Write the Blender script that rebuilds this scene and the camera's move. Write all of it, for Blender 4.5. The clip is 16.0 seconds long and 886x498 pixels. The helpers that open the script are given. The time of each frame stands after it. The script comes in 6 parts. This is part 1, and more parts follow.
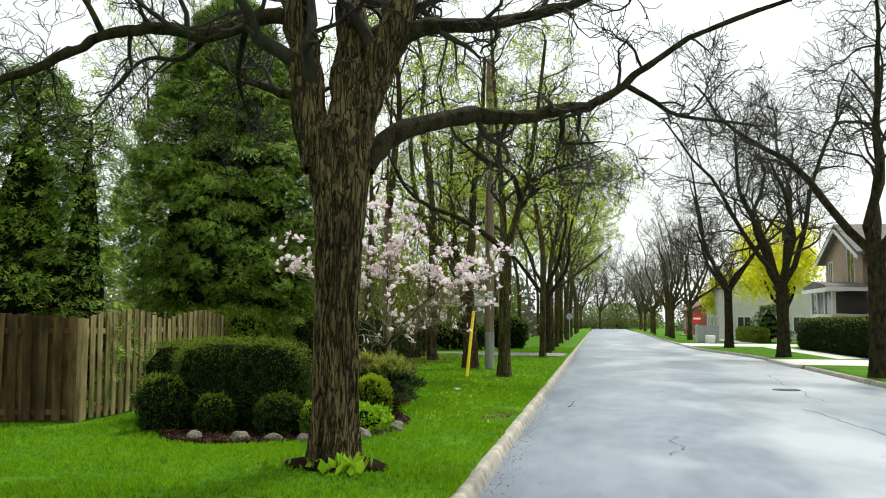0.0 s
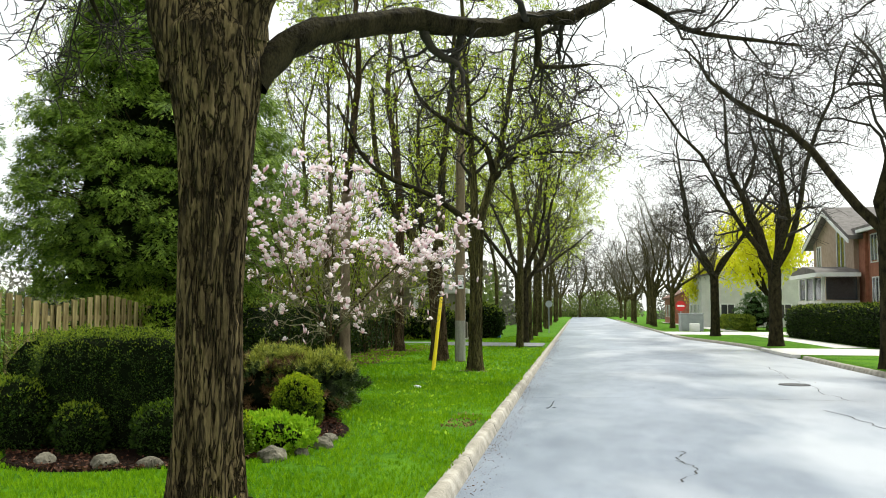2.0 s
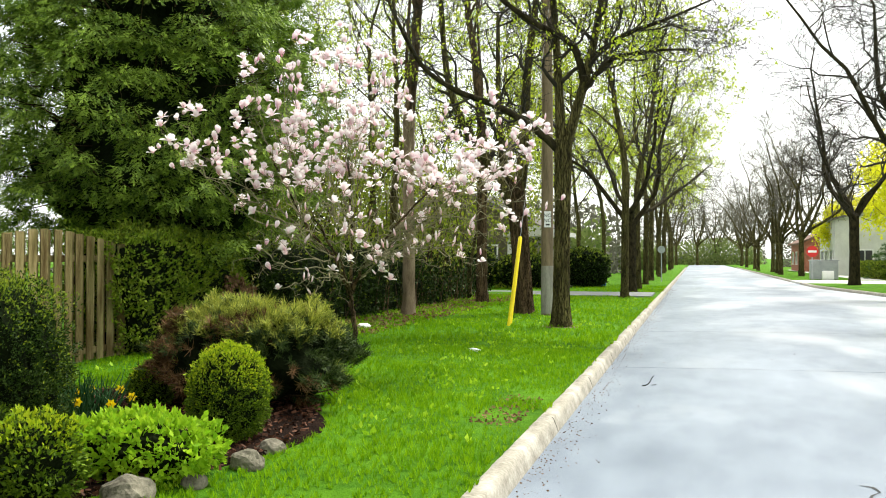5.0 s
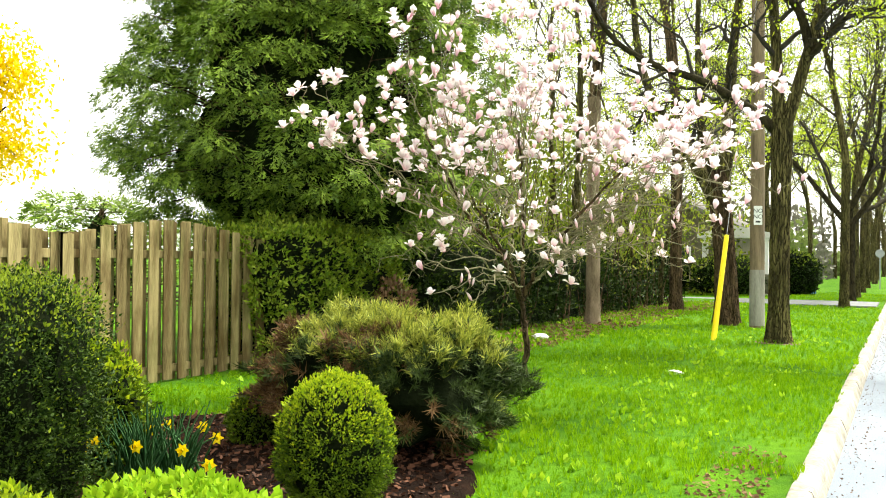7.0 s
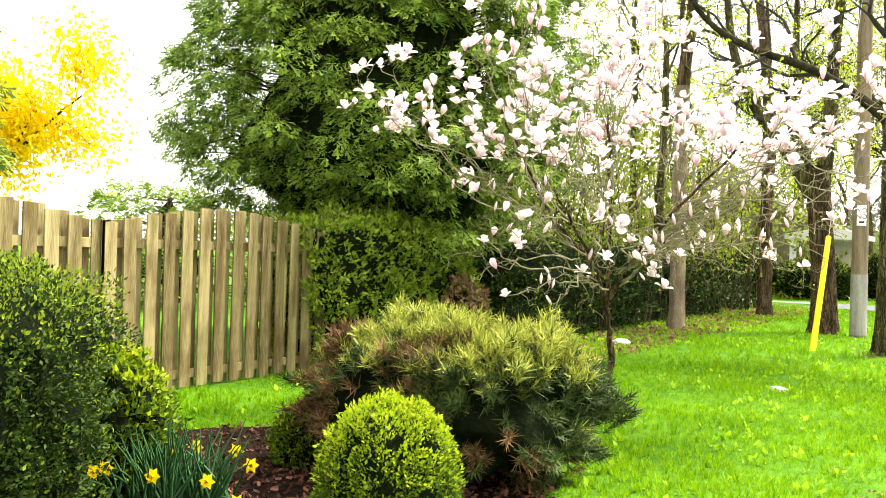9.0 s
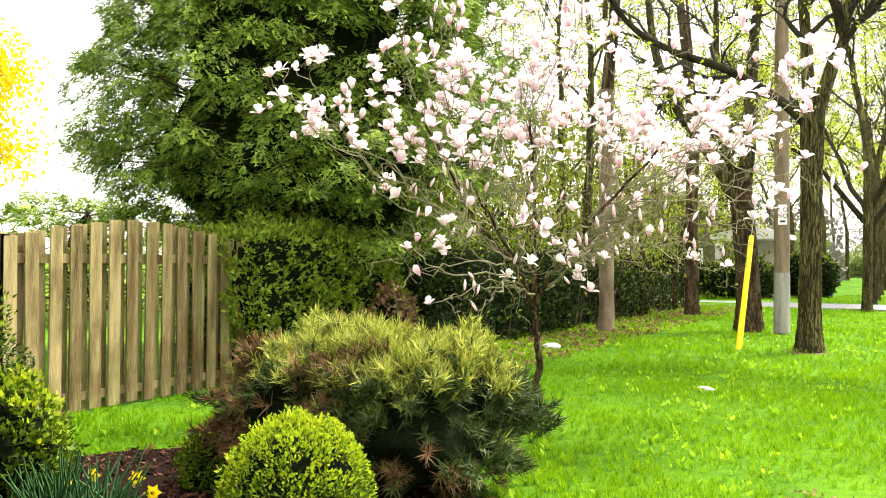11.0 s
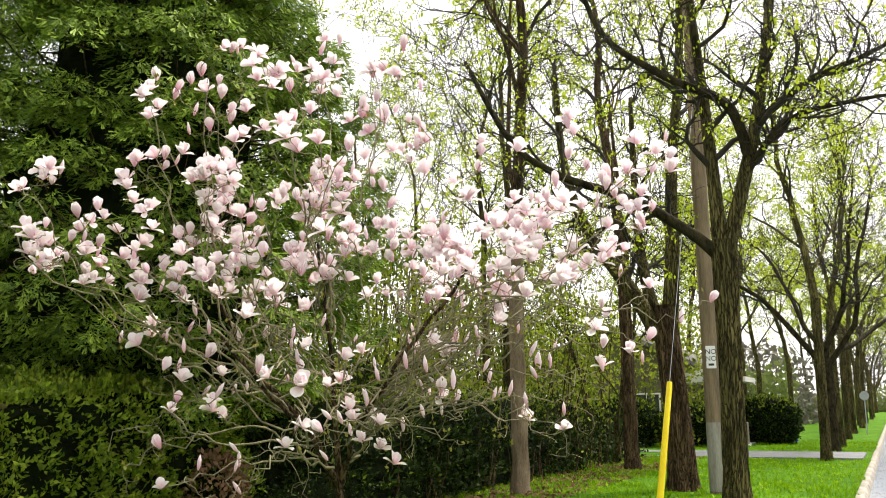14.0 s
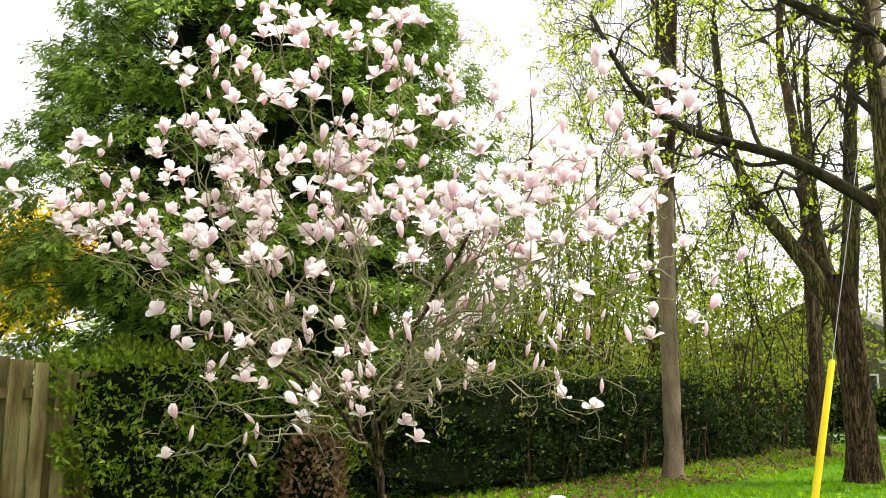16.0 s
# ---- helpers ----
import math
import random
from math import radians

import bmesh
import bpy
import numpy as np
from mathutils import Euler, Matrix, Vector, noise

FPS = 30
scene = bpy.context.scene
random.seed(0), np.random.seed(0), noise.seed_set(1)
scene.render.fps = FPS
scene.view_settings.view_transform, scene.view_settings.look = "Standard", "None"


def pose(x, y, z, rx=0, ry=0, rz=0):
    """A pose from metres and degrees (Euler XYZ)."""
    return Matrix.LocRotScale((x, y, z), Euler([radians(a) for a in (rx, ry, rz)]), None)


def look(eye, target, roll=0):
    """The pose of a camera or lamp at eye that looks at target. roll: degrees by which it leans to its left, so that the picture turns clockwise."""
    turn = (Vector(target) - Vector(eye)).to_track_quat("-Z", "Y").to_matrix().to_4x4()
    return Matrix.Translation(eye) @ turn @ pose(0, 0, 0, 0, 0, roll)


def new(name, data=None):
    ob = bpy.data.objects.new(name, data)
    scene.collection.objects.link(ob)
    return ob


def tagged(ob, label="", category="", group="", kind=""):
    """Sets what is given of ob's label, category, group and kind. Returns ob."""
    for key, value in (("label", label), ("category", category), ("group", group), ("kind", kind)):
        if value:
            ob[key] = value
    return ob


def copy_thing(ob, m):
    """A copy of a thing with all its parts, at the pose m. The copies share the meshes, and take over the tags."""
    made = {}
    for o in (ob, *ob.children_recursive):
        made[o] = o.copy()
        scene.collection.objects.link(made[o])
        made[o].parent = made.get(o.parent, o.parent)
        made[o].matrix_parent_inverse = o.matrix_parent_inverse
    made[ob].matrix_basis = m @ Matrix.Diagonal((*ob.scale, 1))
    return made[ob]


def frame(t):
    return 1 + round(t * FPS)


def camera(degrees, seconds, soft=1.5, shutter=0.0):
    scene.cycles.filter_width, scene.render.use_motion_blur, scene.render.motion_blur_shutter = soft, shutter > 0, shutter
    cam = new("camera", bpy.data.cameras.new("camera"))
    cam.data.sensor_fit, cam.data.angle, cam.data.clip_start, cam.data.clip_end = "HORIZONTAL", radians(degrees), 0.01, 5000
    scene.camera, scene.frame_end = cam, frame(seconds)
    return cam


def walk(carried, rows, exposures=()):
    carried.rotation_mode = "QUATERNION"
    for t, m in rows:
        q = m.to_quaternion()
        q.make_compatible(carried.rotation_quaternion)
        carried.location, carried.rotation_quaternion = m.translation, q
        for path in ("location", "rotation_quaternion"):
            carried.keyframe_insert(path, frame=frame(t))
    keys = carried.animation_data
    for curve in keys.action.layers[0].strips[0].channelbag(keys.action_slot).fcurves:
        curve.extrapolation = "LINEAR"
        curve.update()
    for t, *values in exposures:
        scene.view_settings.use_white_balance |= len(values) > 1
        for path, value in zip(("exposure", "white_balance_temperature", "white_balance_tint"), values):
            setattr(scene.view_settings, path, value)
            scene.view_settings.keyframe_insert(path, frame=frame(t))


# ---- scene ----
cam = camera(52.5, 16.0, soft=1.0)
PATH = [
    (0, (0.133, 2.639, 1.846), (-0.206, 4.603, 2.004), 0.3),
    (0.5, (0.123, 3.443, 1.818), (-0.223, 5.408, 1.955), -0.5),
    (1, (0.062, 4.229, 1.807), (-0.295, 6.192, 1.947), -0.7),
    (1.5, (0.062, 5.017, 1.799), (-0.301, 6.978, 1.947), -1.4),
    (2, (0.048, 5.802, 1.792), (-0.247, 7.776, 1.926), 0.1),
    (2.5, (0.107, 6.588, 1.785), (-0.187, 8.564, 1.88), -2.0),
    (3, (0.111, 7.408, 1.772), (-0.175, 9.385, 1.864), -1.2),
    (3.2, (0.136, 7.701, 1.779), (-0.151, 9.679, 1.867), -1.2),
    (5.3, (0.124, 10.88, 1.638), (-0.526, 12.772, 1.651), 0.6),
    (5.5, (0.055, 11.122, 1.634), (-0.673, 12.984, 1.666), 1.1),
    (6, (-0.144, 11.674, 1.625), (-0.932, 13.512, 1.656), 1.2),
    (6.5, (-0.415, 12.257, 1.609), (-1.251, 14.074, 1.632), 1.0),
    (7, (-0.641, 12.773, 1.602), (-1.557, 14.551, 1.626), 0.5),
    (7.5, (-0.861, 13.205, 1.601), (-1.814, 14.963, 1.6), 0.8),
    (8, (-0.966, 13.488, 1.602), (-2.019, 15.189, 1.606), 1.5),
    (8.2, (-1.007, 13.552, 1.605), (-2.064, 15.25, 1.615), 1.6),
    (10.3, (-1.235, 13.666, 1.627), (-2.256, 15.386, 1.641), 1.4),
    (10.5, (-1.224, 13.67, 1.628), (-2.215, 15.407, 1.652), 1.2),
    (11, (-1.161, 13.887, 1.617), (-2.088, 15.659, 1.647), 0.3),
    (11.5, (-1.052, 14.256, 1.619), (-1.931, 16.052, 1.668), 0.9),
    (12, (-0.979, 14.587, 1.658), (-1.828, 16.394, 1.774), 0.3),
    (12.5, (-0.82, 15.02, 1.686), (-1.642, 16.83, 1.91), -0.0),
    (13, (-0.687, 15.447, 1.689), (-1.555, 17.234, 1.925), 0.4),
    (13.5, (-0.618, 15.794, 1.736), (-1.411, 17.607, 2.028), -0.4),
    (14, (-0.547, 16.239, 1.746), (-1.417, 18.006, 2.097), -0.7),
    (14.5, (-0.332, 16.662, 1.727), (-1.291, 18.385, 2.063), -1.6),
    (15, (-0.21, 16.96, 1.763), (-1.243, 18.637, 2.109), -1.9),
    (15.5, (0.053, 17.22, 1.737), (-1.183, 18.759, 2.058), 0.2),
    (16, (0.307, 17.48, 1.727), (-0.966, 18.993, 2.029), 0.4),
]
EXPOSURE = [(0, 0.0, 6300, 2), (1.5, 0.12, 6350, 3), (3, 0.36, 6450, 4), (5.5, 0.72, 6600, 3), (6.5, 1.0, 6800, 2), (8, 1.62, 6850, 7), (10.3, 1.78, 6850, 9), (11, 1.56, 6800, 11), (12, 1.08, 6750, 12), (13, 0.72, 6700, 12), (14.5, 0.62, 6700, 11), (15, 0.8, 6700, 10), (16, 0.94, 6700, 7)]
walk(cam, [(t, look(eye, target, roll)) for t, eye, target, roll in PATH], EXPOSURE)

# ---- light ----
SUN_EL, SUN_AZ = radians(55), radians(27)
world = bpy.data.worlds.new("world")
scene.world = world
world.use_nodes = True
wn = world.node_tree.nodes
wl = world.node_tree.links
for n in list(wn):
    wn.remove(n)
sky = wn.new("ShaderNodeTexSky")
sky.sky_type = "NISHITA"
sky.sun_disc = False
sky.sun_elevation, sky.sun_rotation = SUN_EL, SUN_AZ
sky.air_density, sky.dust_density, sky.ozone_density = 1.0, 4.0, 1.0
veil = wn.new("ShaderNodeMixRGB")
veil.inputs["Fac"].default_value = 0.75
veil.inputs["Color2"].default_value = (15.3, 15.1, 14.9, 1)
bg = wn.new("ShaderNodeBackground")
bg.inputs["Strength"].default_value = 0.088
wo = wn.new("ShaderNodeOutputWorld")
wl.new(sky.outputs[0], veil.inputs["Color1"])
wl.new(veil.outputs[0], bg.inputs["Color"])
wl.new(bg.outputs[0], wo.inputs["Surface"])
sun = new("sun", bpy.data.lights.new("sun", "SUN"))
sun.data.energy, sun.data.angle, sun.data.color = 4.2, radians(12), (1.0, 0.95, 0.86)
sun.matrix_world = look((0, 0, 0), (-math.sin(SUN_AZ) * math.cos(SUN_EL), -math.cos(SUN_AZ) * math.cos(SUN_EL), -math.sin(SUN_EL)))


# ---- materials ----
def shade(name, c1, c2, scale=4.0, rough=0.85, bump=0.0, bump_scale=40.0, stretch=(1, 1, 1), vary=0.0, island=False, translucent=0.0, metal=0.0, contrast=0.25, spec=0.35):
    m = bpy.data.materials.new(name)
    m.use_nodes = True
    nt = m.node_tree
    N, L = nt.nodes, nt.links
    b = N["Principled BSDF"]
    b.inputs["Roughness"].default_value = rough
    b.inputs["Metallic"].default_value = metal
    b.inputs["Specular IOR Level"].default_value = spec
    tc = N.new("ShaderNodeTexCoord")
    mp = N.new("ShaderNodeMapping")
    mp.inputs["Scale"].default_value = stretch
    L.new(tc.outputs["Object"], mp.inputs["Vector"])
    n1 = N.new("ShaderNodeTexNoise")
    n1.inputs["Scale"].default_value, n1.inputs["Detail"].default_value = scale, 5
    n2 = N.new("ShaderNodeTexNoise")
    n2.inputs["Scale"].default_value, n2.inputs["Detail"].default_value = scale * 9, 4
    L.new(mp.outputs[0], n1.inputs["Vector"])
    L.new(mp.outputs[0], n2.inputs["Vector"])
    add = N.new("ShaderNodeMath")
    add.operation = "MULTIPLY_ADD"
    L.new(n2.outputs["Fac"], add.inputs[0])
    add.inputs[1].default_value = 0.6
    L.new(n1.outputs["Fac"], add.inputs[2])
    fac = N.new("ShaderNodeMapRange")
    fac.inputs["From Min"].default_value, fac.inputs["From Max"].default_value = 0.8 - contrast, 0.8 + contrast
    L.new(add.outputs[0], fac.inputs["Value"])
    last = fac.outputs[0]
    if vary:
        rnd = N.new("ShaderNodeNewGeometry") if island else N.new("ShaderNodeObjectInfo")
        out = rnd.outputs["Random Per Island"] if island else rnd.outputs["Random"]
        mixf = N.new("ShaderNodeMix")
        mixf.inputs[0].default_value = vary
        L.new(last, mixf.inputs[2])
        L.new(out, mixf.inputs[3])
        last = mixf.outputs[0]
    mix = N.new("ShaderNodeMixRGB")
    mix.inputs["Color1"].default_value, mix.inputs["Color2"].default_value = (*c1, 1), (*c2, 1)
    L.new(last, mix.inputs["Fac"])
    L.new(mix.outputs[0], b.inputs["Base Color"])
    if bump:
        n3 = N.new("ShaderNodeTexNoise")
        n3.inputs["Scale"].default_value, n3.inputs["Detail"].default_value = bump_scale, 6
        L.new(mp.outputs[0], n3.inputs["Vector"])
        bp = N.new("ShaderNodeBump")
        bp.inputs["Strength"].default_value, bp.inputs["Distance"].default_value = 1.0, bump
        L.new(n3.outputs["Fac"], bp.inputs["Height"])
        L.new(bp.outputs[0], b.inputs["Normal"])
    if translucent:
        tr = N.new("ShaderNodeBsdfTranslucent")
        L.new(mix.outputs[0], tr.inputs["Color"])
        ms = N.new("ShaderNodeMixShader")
        ms.inputs[0].default_value = translucent
        L.new(b.outputs[0], ms.inputs[1])
        L.new(tr.outputs[0], ms.inputs[2])
        L.new(ms.outputs[0], N["Material Output"].inputs["Surface"])
    return m


def leafy(name, c1, c2, translucent=0.3, vary=0.7, rough=0.6, scale=1.2):
    return shade(name, c1, c2, scale=scale, rough=rough, vary=vary, island=True, translucent=translucent, spec=0.12)


M_LAWN = shade("lawn_soil", (0.035, 0.115, 0.003), (0.10, 0.23, 0.005), scale=0.9, rough=0.95, bump=0.03, bump_scale=60, spec=0.1)
M_GRASS = leafy("grass_blades", (0.07, 0.2, 0.002), (0.25, 0.43, 0.006), translucent=0.4, scale=0.5)
M_ASPHALT = shade("asphalt", (0.095, 0.122, 0.17), (0.25, 0.29, 0.355), scale=0.3, rough=0.4, bump=0.003, bump_scale=220, stretch=(1, 0.4, 1), contrast=0.3, spec=0.5)
M_CRACK = shade("crack_tar", (0.012, 0.012, 0.013), (0.03, 0.03, 0.03), scale=9, rough=0.7)
M_CONCRETE = shade("concrete", (0.19, 0.17, 0.135), (0.48, 0.45, 0.39), scale=3.2, rough=0.9, bump=0.006, bump_scale=90, contrast=0.26, spec=0.2)
M_WALKWAY = shade("walkway_concrete", (0.52, 0.50, 0.47), (0.68, 0.66, 0.62), scale=1.2, rough=0.9, bump=0.004)
M_DRIVE = shade("driveway_asphalt", (0.12, 0.125, 0.135), (0.2, 0.205, 0.215), scale=1.5, rough=0.8, bump=0.004, bump_scale=150)
M_MULCH = shade("bark_mulch", (0.004, 0.0025, 0.002), (0.02, 0.010, 0.006), scale=9, rough=0.95, bump=0.03, bump_scale=45, spec=0.05)
M_CHIP = leafy("bark_chip", (0.004, 0.002, 0.0015), (0.15, 0.065, 0.036), translucent=0.0, rough=0.7, vary=0.9)
M_SOIL = shade("bare_soil", (0.09, 0.06, 0.035), (0.2, 0.14, 0.08), scale=6, rough=0.95, bump=0.02)
M_LITTER = leafy("dead_leaf", (0.10, 0.055, 0.03), (0.30, 0.18, 0.10), translucent=0.1, rough=0.9)
M_STONE = shade("field_stone", (0.05, 0.045, 0.03), (0.22, 0.2, 0.15), scale=5, rough=0.9, bump=0.02, bump_scale=20)
M_BARK = shade("locust_bark", (0.02, 0.015, 0.006), (0.21, 0.16, 0.075), scale=7, rough=0.95, bump=0.04, bump_scale=18, stretch=(1, 1, 0.2), contrast=0.24, spec=0.1)
M_BARK_DARK = shade("dark_limb_bark", (0.006, 0.005, 0.003), (0.05, 0.042, 0.02), scale=8, rough=0.95, bump=0.03, bump_scale=30, stretch=(1, 1, 0.5), contrast=0.22, spec=0.08)
M_BARK_BROWN = shade("brown_bark", (0.022, 0.014, 0.007), (0.18, 0.12, 0.065), scale=8, rough=0.95, bump=0.03, bump_scale=24, stretch=(1, 1, 0.15), contrast=0.25, spec=0.1)
M_BARK_MOSS = shade("mossy_bark", (0.022, 0.02, 0.007), (0.19, 0.165, 0.06), scale=6, rough=0.95, bump=0.03, stretch=(1, 1, 0.2), contrast=0.24, spec=0.1)
M_BARK_PALE = shade("pale_bark", (0.09, 0.06, 0.035), (0.27, 0.205, 0.135), scale=7, rough=0.95, bump=0.015, stretch=(1, 1, 0.25))
M_TWIG = shade("bare_twig", (0.013, 0.011, 0.008), (0.052, 0.044, 0.03), scale=6, rough=0.95)
# bare twig paled and greyed: the haze of distance is put into the colour
M_FAR_TWIG = shade("far_hazed_twig", (0.09, 0.082, 0.065), (0.17, 0.155, 0.12), scale=3, rough=0.95)
M_TWIG_LIGHT = shade("magnolia_bark", (0.08, 0.07, 0.035), (0.34, 0.3, 0.18), scale=7, rough=0.85, bump=0.004)
M_CEDAR = leafy("cedar_spray", (0.014, 0.045, 0.008), (0.32, 0.46, 0.055), translucent=0.15, vary=0.75, scale=1.8)
M_CEDAR_IN = shade("cedar_shade_core", (0.004, 0.008, 0.003), (0.014, 0.02, 0.007), scale=6, rough=1.0, bump=0.05, bump_scale=12, spec=0.03)
M_HEDGE = leafy("hedge_leaf", (0.03, 0.07, 0.009), (0.30, 0.37, 0.035), translucent=0.2, vary=0.85)
# shaded copy of the hedge leaf: the shade is in the colour
M_UNDER = leafy("shaded_leaf", (0.004, 0.012, 0.003), (0.04, 0.07, 0.009), translucent=0.1, vary=0.85)
M_HEDGE_TIP = leafy("hedge_fresh_leaf", (0.07, 0.15, 0.010), (0.30, 0.40, 0.03), translucent=0.25)
# near-black, so the shade inside a bush is in the core's colour
M_HEDGE_IN = shade("hedge_shade_core", (0.003, 0.006, 0.002), (0.010, 0.014, 0.005), scale=7, rough=1.0, bump=0.05, bump_scale=14, spec=0.03)
# yew and boxwood: fresh tips paled as top light, side leaves darkened as shade
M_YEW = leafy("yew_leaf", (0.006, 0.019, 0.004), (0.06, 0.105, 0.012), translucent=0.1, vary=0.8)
M_YEW_TIP = leafy("yew_lit_tip", (0.12, 0.2, 0.015), (0.30, 0.36, 0.025), translucent=0.3)
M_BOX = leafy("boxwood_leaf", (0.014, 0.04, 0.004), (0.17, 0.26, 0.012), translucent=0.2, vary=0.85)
M_BOX_TIP = leafy("boxwood_lit_tip", (0.17, 0.3, 0.010), (0.48, 0.54, 0.02), translucent=0.35, vary=0.8)
M_BROAD = leafy("euonymus_leaf", (0.14, 0.32, 0.010), (0.42, 0.6, 0.03), translucent=0.4)
# pine needles: side shade and top light are put into two colours
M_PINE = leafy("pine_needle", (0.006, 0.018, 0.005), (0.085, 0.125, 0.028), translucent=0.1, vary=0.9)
M_PINE_TOP = leafy("pine_needle_lit", (0.06, 0.11, 0.012), (0.52, 0.53, 0.09), translucent=0.2, vary=0.95)
M_PINE_DEAD = leafy("dead_pine_needle", (0.04, 0.02, 0.008), (0.24, 0.14, 0.06), translucent=0.1, vary=0.9)
M_SPRING = leafy("spring_leaf", (0.2, 0.32, 0.012), (0.62, 0.70, 0.05), translucent=0.5, vary=0.85)
M_MID = leafy("thicket_leaf", (0.04, 0.085, 0.008), (0.34, 0.39, 0.035), translucent=0.4, vary=0.85)
M_YELLOW = leafy("maple_blossom", (0.6, 0.43, 0.004), (0.86, 0.63, 0.010), translucent=0.4)
M_YELLOW_GREEN = leafy("maple_spring_leaf", (0.6, 0.6, 0.012), (0.9, 0.88, 0.06), translucent=0.55)
M_MAG_LEAF = leafy("magnolia_leaf_bud", (0.12, 0.11, 0.02), (0.3, 0.3, 0.05), translucent=0.3)
M_FAR = leafy("far_leaf", (0.10, 0.15, 0.035), (0.27, 0.32, 0.10), translucent=0.3)
M_FAR_BARE = leafy("far_bare_crown", (0.10, 0.095, 0.075), (0.22, 0.21, 0.17), translucent=0.2)
M_CONIFER = leafy("blue_green_needles", (0.03, 0.085, 0.025), (0.14, 0.23, 0.06), translucent=0.25)
M_FENCE = shade("weathered_fence_wood", (0.05, 0.032, 0.010), (0.44, 0.36, 0.17), scale=1.8, rough=0.9, bump=0.005, bump_scale=24, stretch=(7, 7, 0.55), vary=0.5, contrast=0.2, spec=0.12)
# redder boards, darkened too: the shaded face of these panels is in the colour
M_FENCE_DARK = shade("shaded_weathered_fence_wood", (0.016, 0.010, 0.004), (0.19, 0.12, 0.05), scale=1.5, rough=0.9, bump=0.005, bump_scale=24, stretch=(7, 7, 0.6), vary=0.55, contrast=0.3, spec=0.15)
M_POLE = shade("utility_pole_wood", (0.10, 0.075, 0.045), (0.27, 0.20, 0.125), scale=6, rough=0.9, bump=0.01, stretch=(1.5, 1.5, 0.12))
M_SILVER = shade("silvered_wood", (0.17, 0.155, 0.13), (0.36, 0.34, 0.30), scale=6, rough=0.85, stretch=(1.5, 1.5, 0.2))
M_GUARD = shade("yellow_plastic", (0.80, 0.60, 0.0), (0.9, 0.72, 0.01), scale=2, rough=0.45)
M_WIRE = shade("galvanised_wire", (0.3, 0.3, 0.3), (0.5, 0.5, 0.5), scale=9, rough=0.45, metal=0.8)
M_WHITE = shade("white_paint", (0.74, 0.74, 0.73), (0.84, 0.84, 0.83), scale=2, rough=0.6)
M_BLACK = shade("black_paint", (0.012, 0.012, 0.012), (0.02, 0.02, 0.02), scale=2, rough=0.6)
M_RED = shade("red_sign", (0.5, 0.02, 0.02), (0.6, 0.035, 0.03), scale=2, rough=0.5)
M_BRICK = shade("red_brick", (0.23, 0.085, 0.05), (0.38, 0.16, 0.1), scale=3, rough=0.9, bump=0.01, bump_scale=9)
M_BRICK_TAN = shade("tan_brick", (0.3, 0.22, 0.16), (0.44, 0.34, 0.26), scale=3, rough=0.9, bump=0.01, bump_scale=9)
M_BRICK_DULL = shade("dull_brown_brick", (0.075, 0.068, 0.04), (0.15, 0.135, 0.085), scale=3, rough=0.9, bump=0.01, bump_scale=9)
M_SHINGLE = shade("grey_shingle", (0.10, 0.09, 0.085), (0.2, 0.185, 0.175), scale=3, rough=0.95, bump=0.01)
M_SHINGLE_BROWN = shade("brown_shingle", (0.13, 0.07, 0.05), (0.22, 0.13, 0.10), scale=3, rough=0.95)
M_GLASS = shade("dark_window_glass", (0.03, 0.035, 0.04), (0.06, 0.065, 0.07), scale=1, rough=0.08, spec=0.6)
M_STUCCO = shade("pale_stucco", (0.55, 0.54, 0.52), (0.68, 0.67, 0.65), scale=1.5, rough=0.9)
M_METAL = shade("grey_metal", (0.28, 0.3, 0.31), (0.4, 0.42, 0.43), scale=3, rough=0.5)
M_DAFF = leafy("daffodil_leaf", (0.02, 0.075, 0.025), (0.06, 0.15, 0.05), translucent=0.2)
M_DAFF_FLOWER = shade("daffodil_petal", (0.85, 0.6, 0.0), (0.95, 0.8, 0.02), scale=20, rough=0.6, translucent=0.3)
M_MANHOLE = shade("cast_iron", (0.03, 0.03, 0.032), (0.08, 0.08, 0.085), scale=10, rough=0.6, metal=0.5)
M_BLUE = shade("blue_plastic", (0.02, 0.12, 0.5), (0.03, 0.18, 0.6), scale=2, rough=0.4)


def stain(m, colour, scale, low, high):
    """Blotches of damp and algae, drawn out along the boards."""
    N, L = m.node_tree.nodes, m.node_tree.links
    tc = N.new("ShaderNodeTexCoord")
    info = N.new("ShaderNodeObjectInfo")
    mp = N.new("ShaderNodeMapping")
    mp.inputs["Scale"].default_value = (2.5, 2.5, 0.7)
    L.new(tc.outputs["Object"], mp.inputs["Vector"])
    far = N.new("ShaderNodeVectorMath")
    far.operation = "MULTIPLY_ADD"
    L.new(info.outputs["Random"], far.inputs[0])
    far.inputs[1].default_value = (40, 40, 40)
    L.new(mp.outputs[0], far.inputs[2])
    nz = N.new("ShaderNodeTexNoise")
    nz.inputs["Scale"].default_value, nz.inputs["Detail"].default_value = scale, 6
    L.new(far.outputs[0], nz.inputs["Vector"])
    fac = N.new("ShaderNodeMapRange")
    fac.inputs["From Min"].default_value, fac.inputs["From Max"].default_value = low, high
    fac.inputs["To Max"].default_value = 0.75
    L.new(nz.outputs["Fac"], fac.inputs["Value"])
    b = N["Principled BSDF"]
    mix = N.new("ShaderNodeMixRGB")
    mix.inputs["Color2"].default_value = (*colour, 1)
    L.new(fac.outputs[0], mix.inputs["Fac"])
    L.new(b.inputs["Base Color"].links[0].from_socket, mix.inputs["Color1"])
    L.new(mix.outputs[0], b.inputs["Base Color"])


stain(M_FENCE, (0.075, 0.045, 0.014), 2.2, 0.47, 0.66)
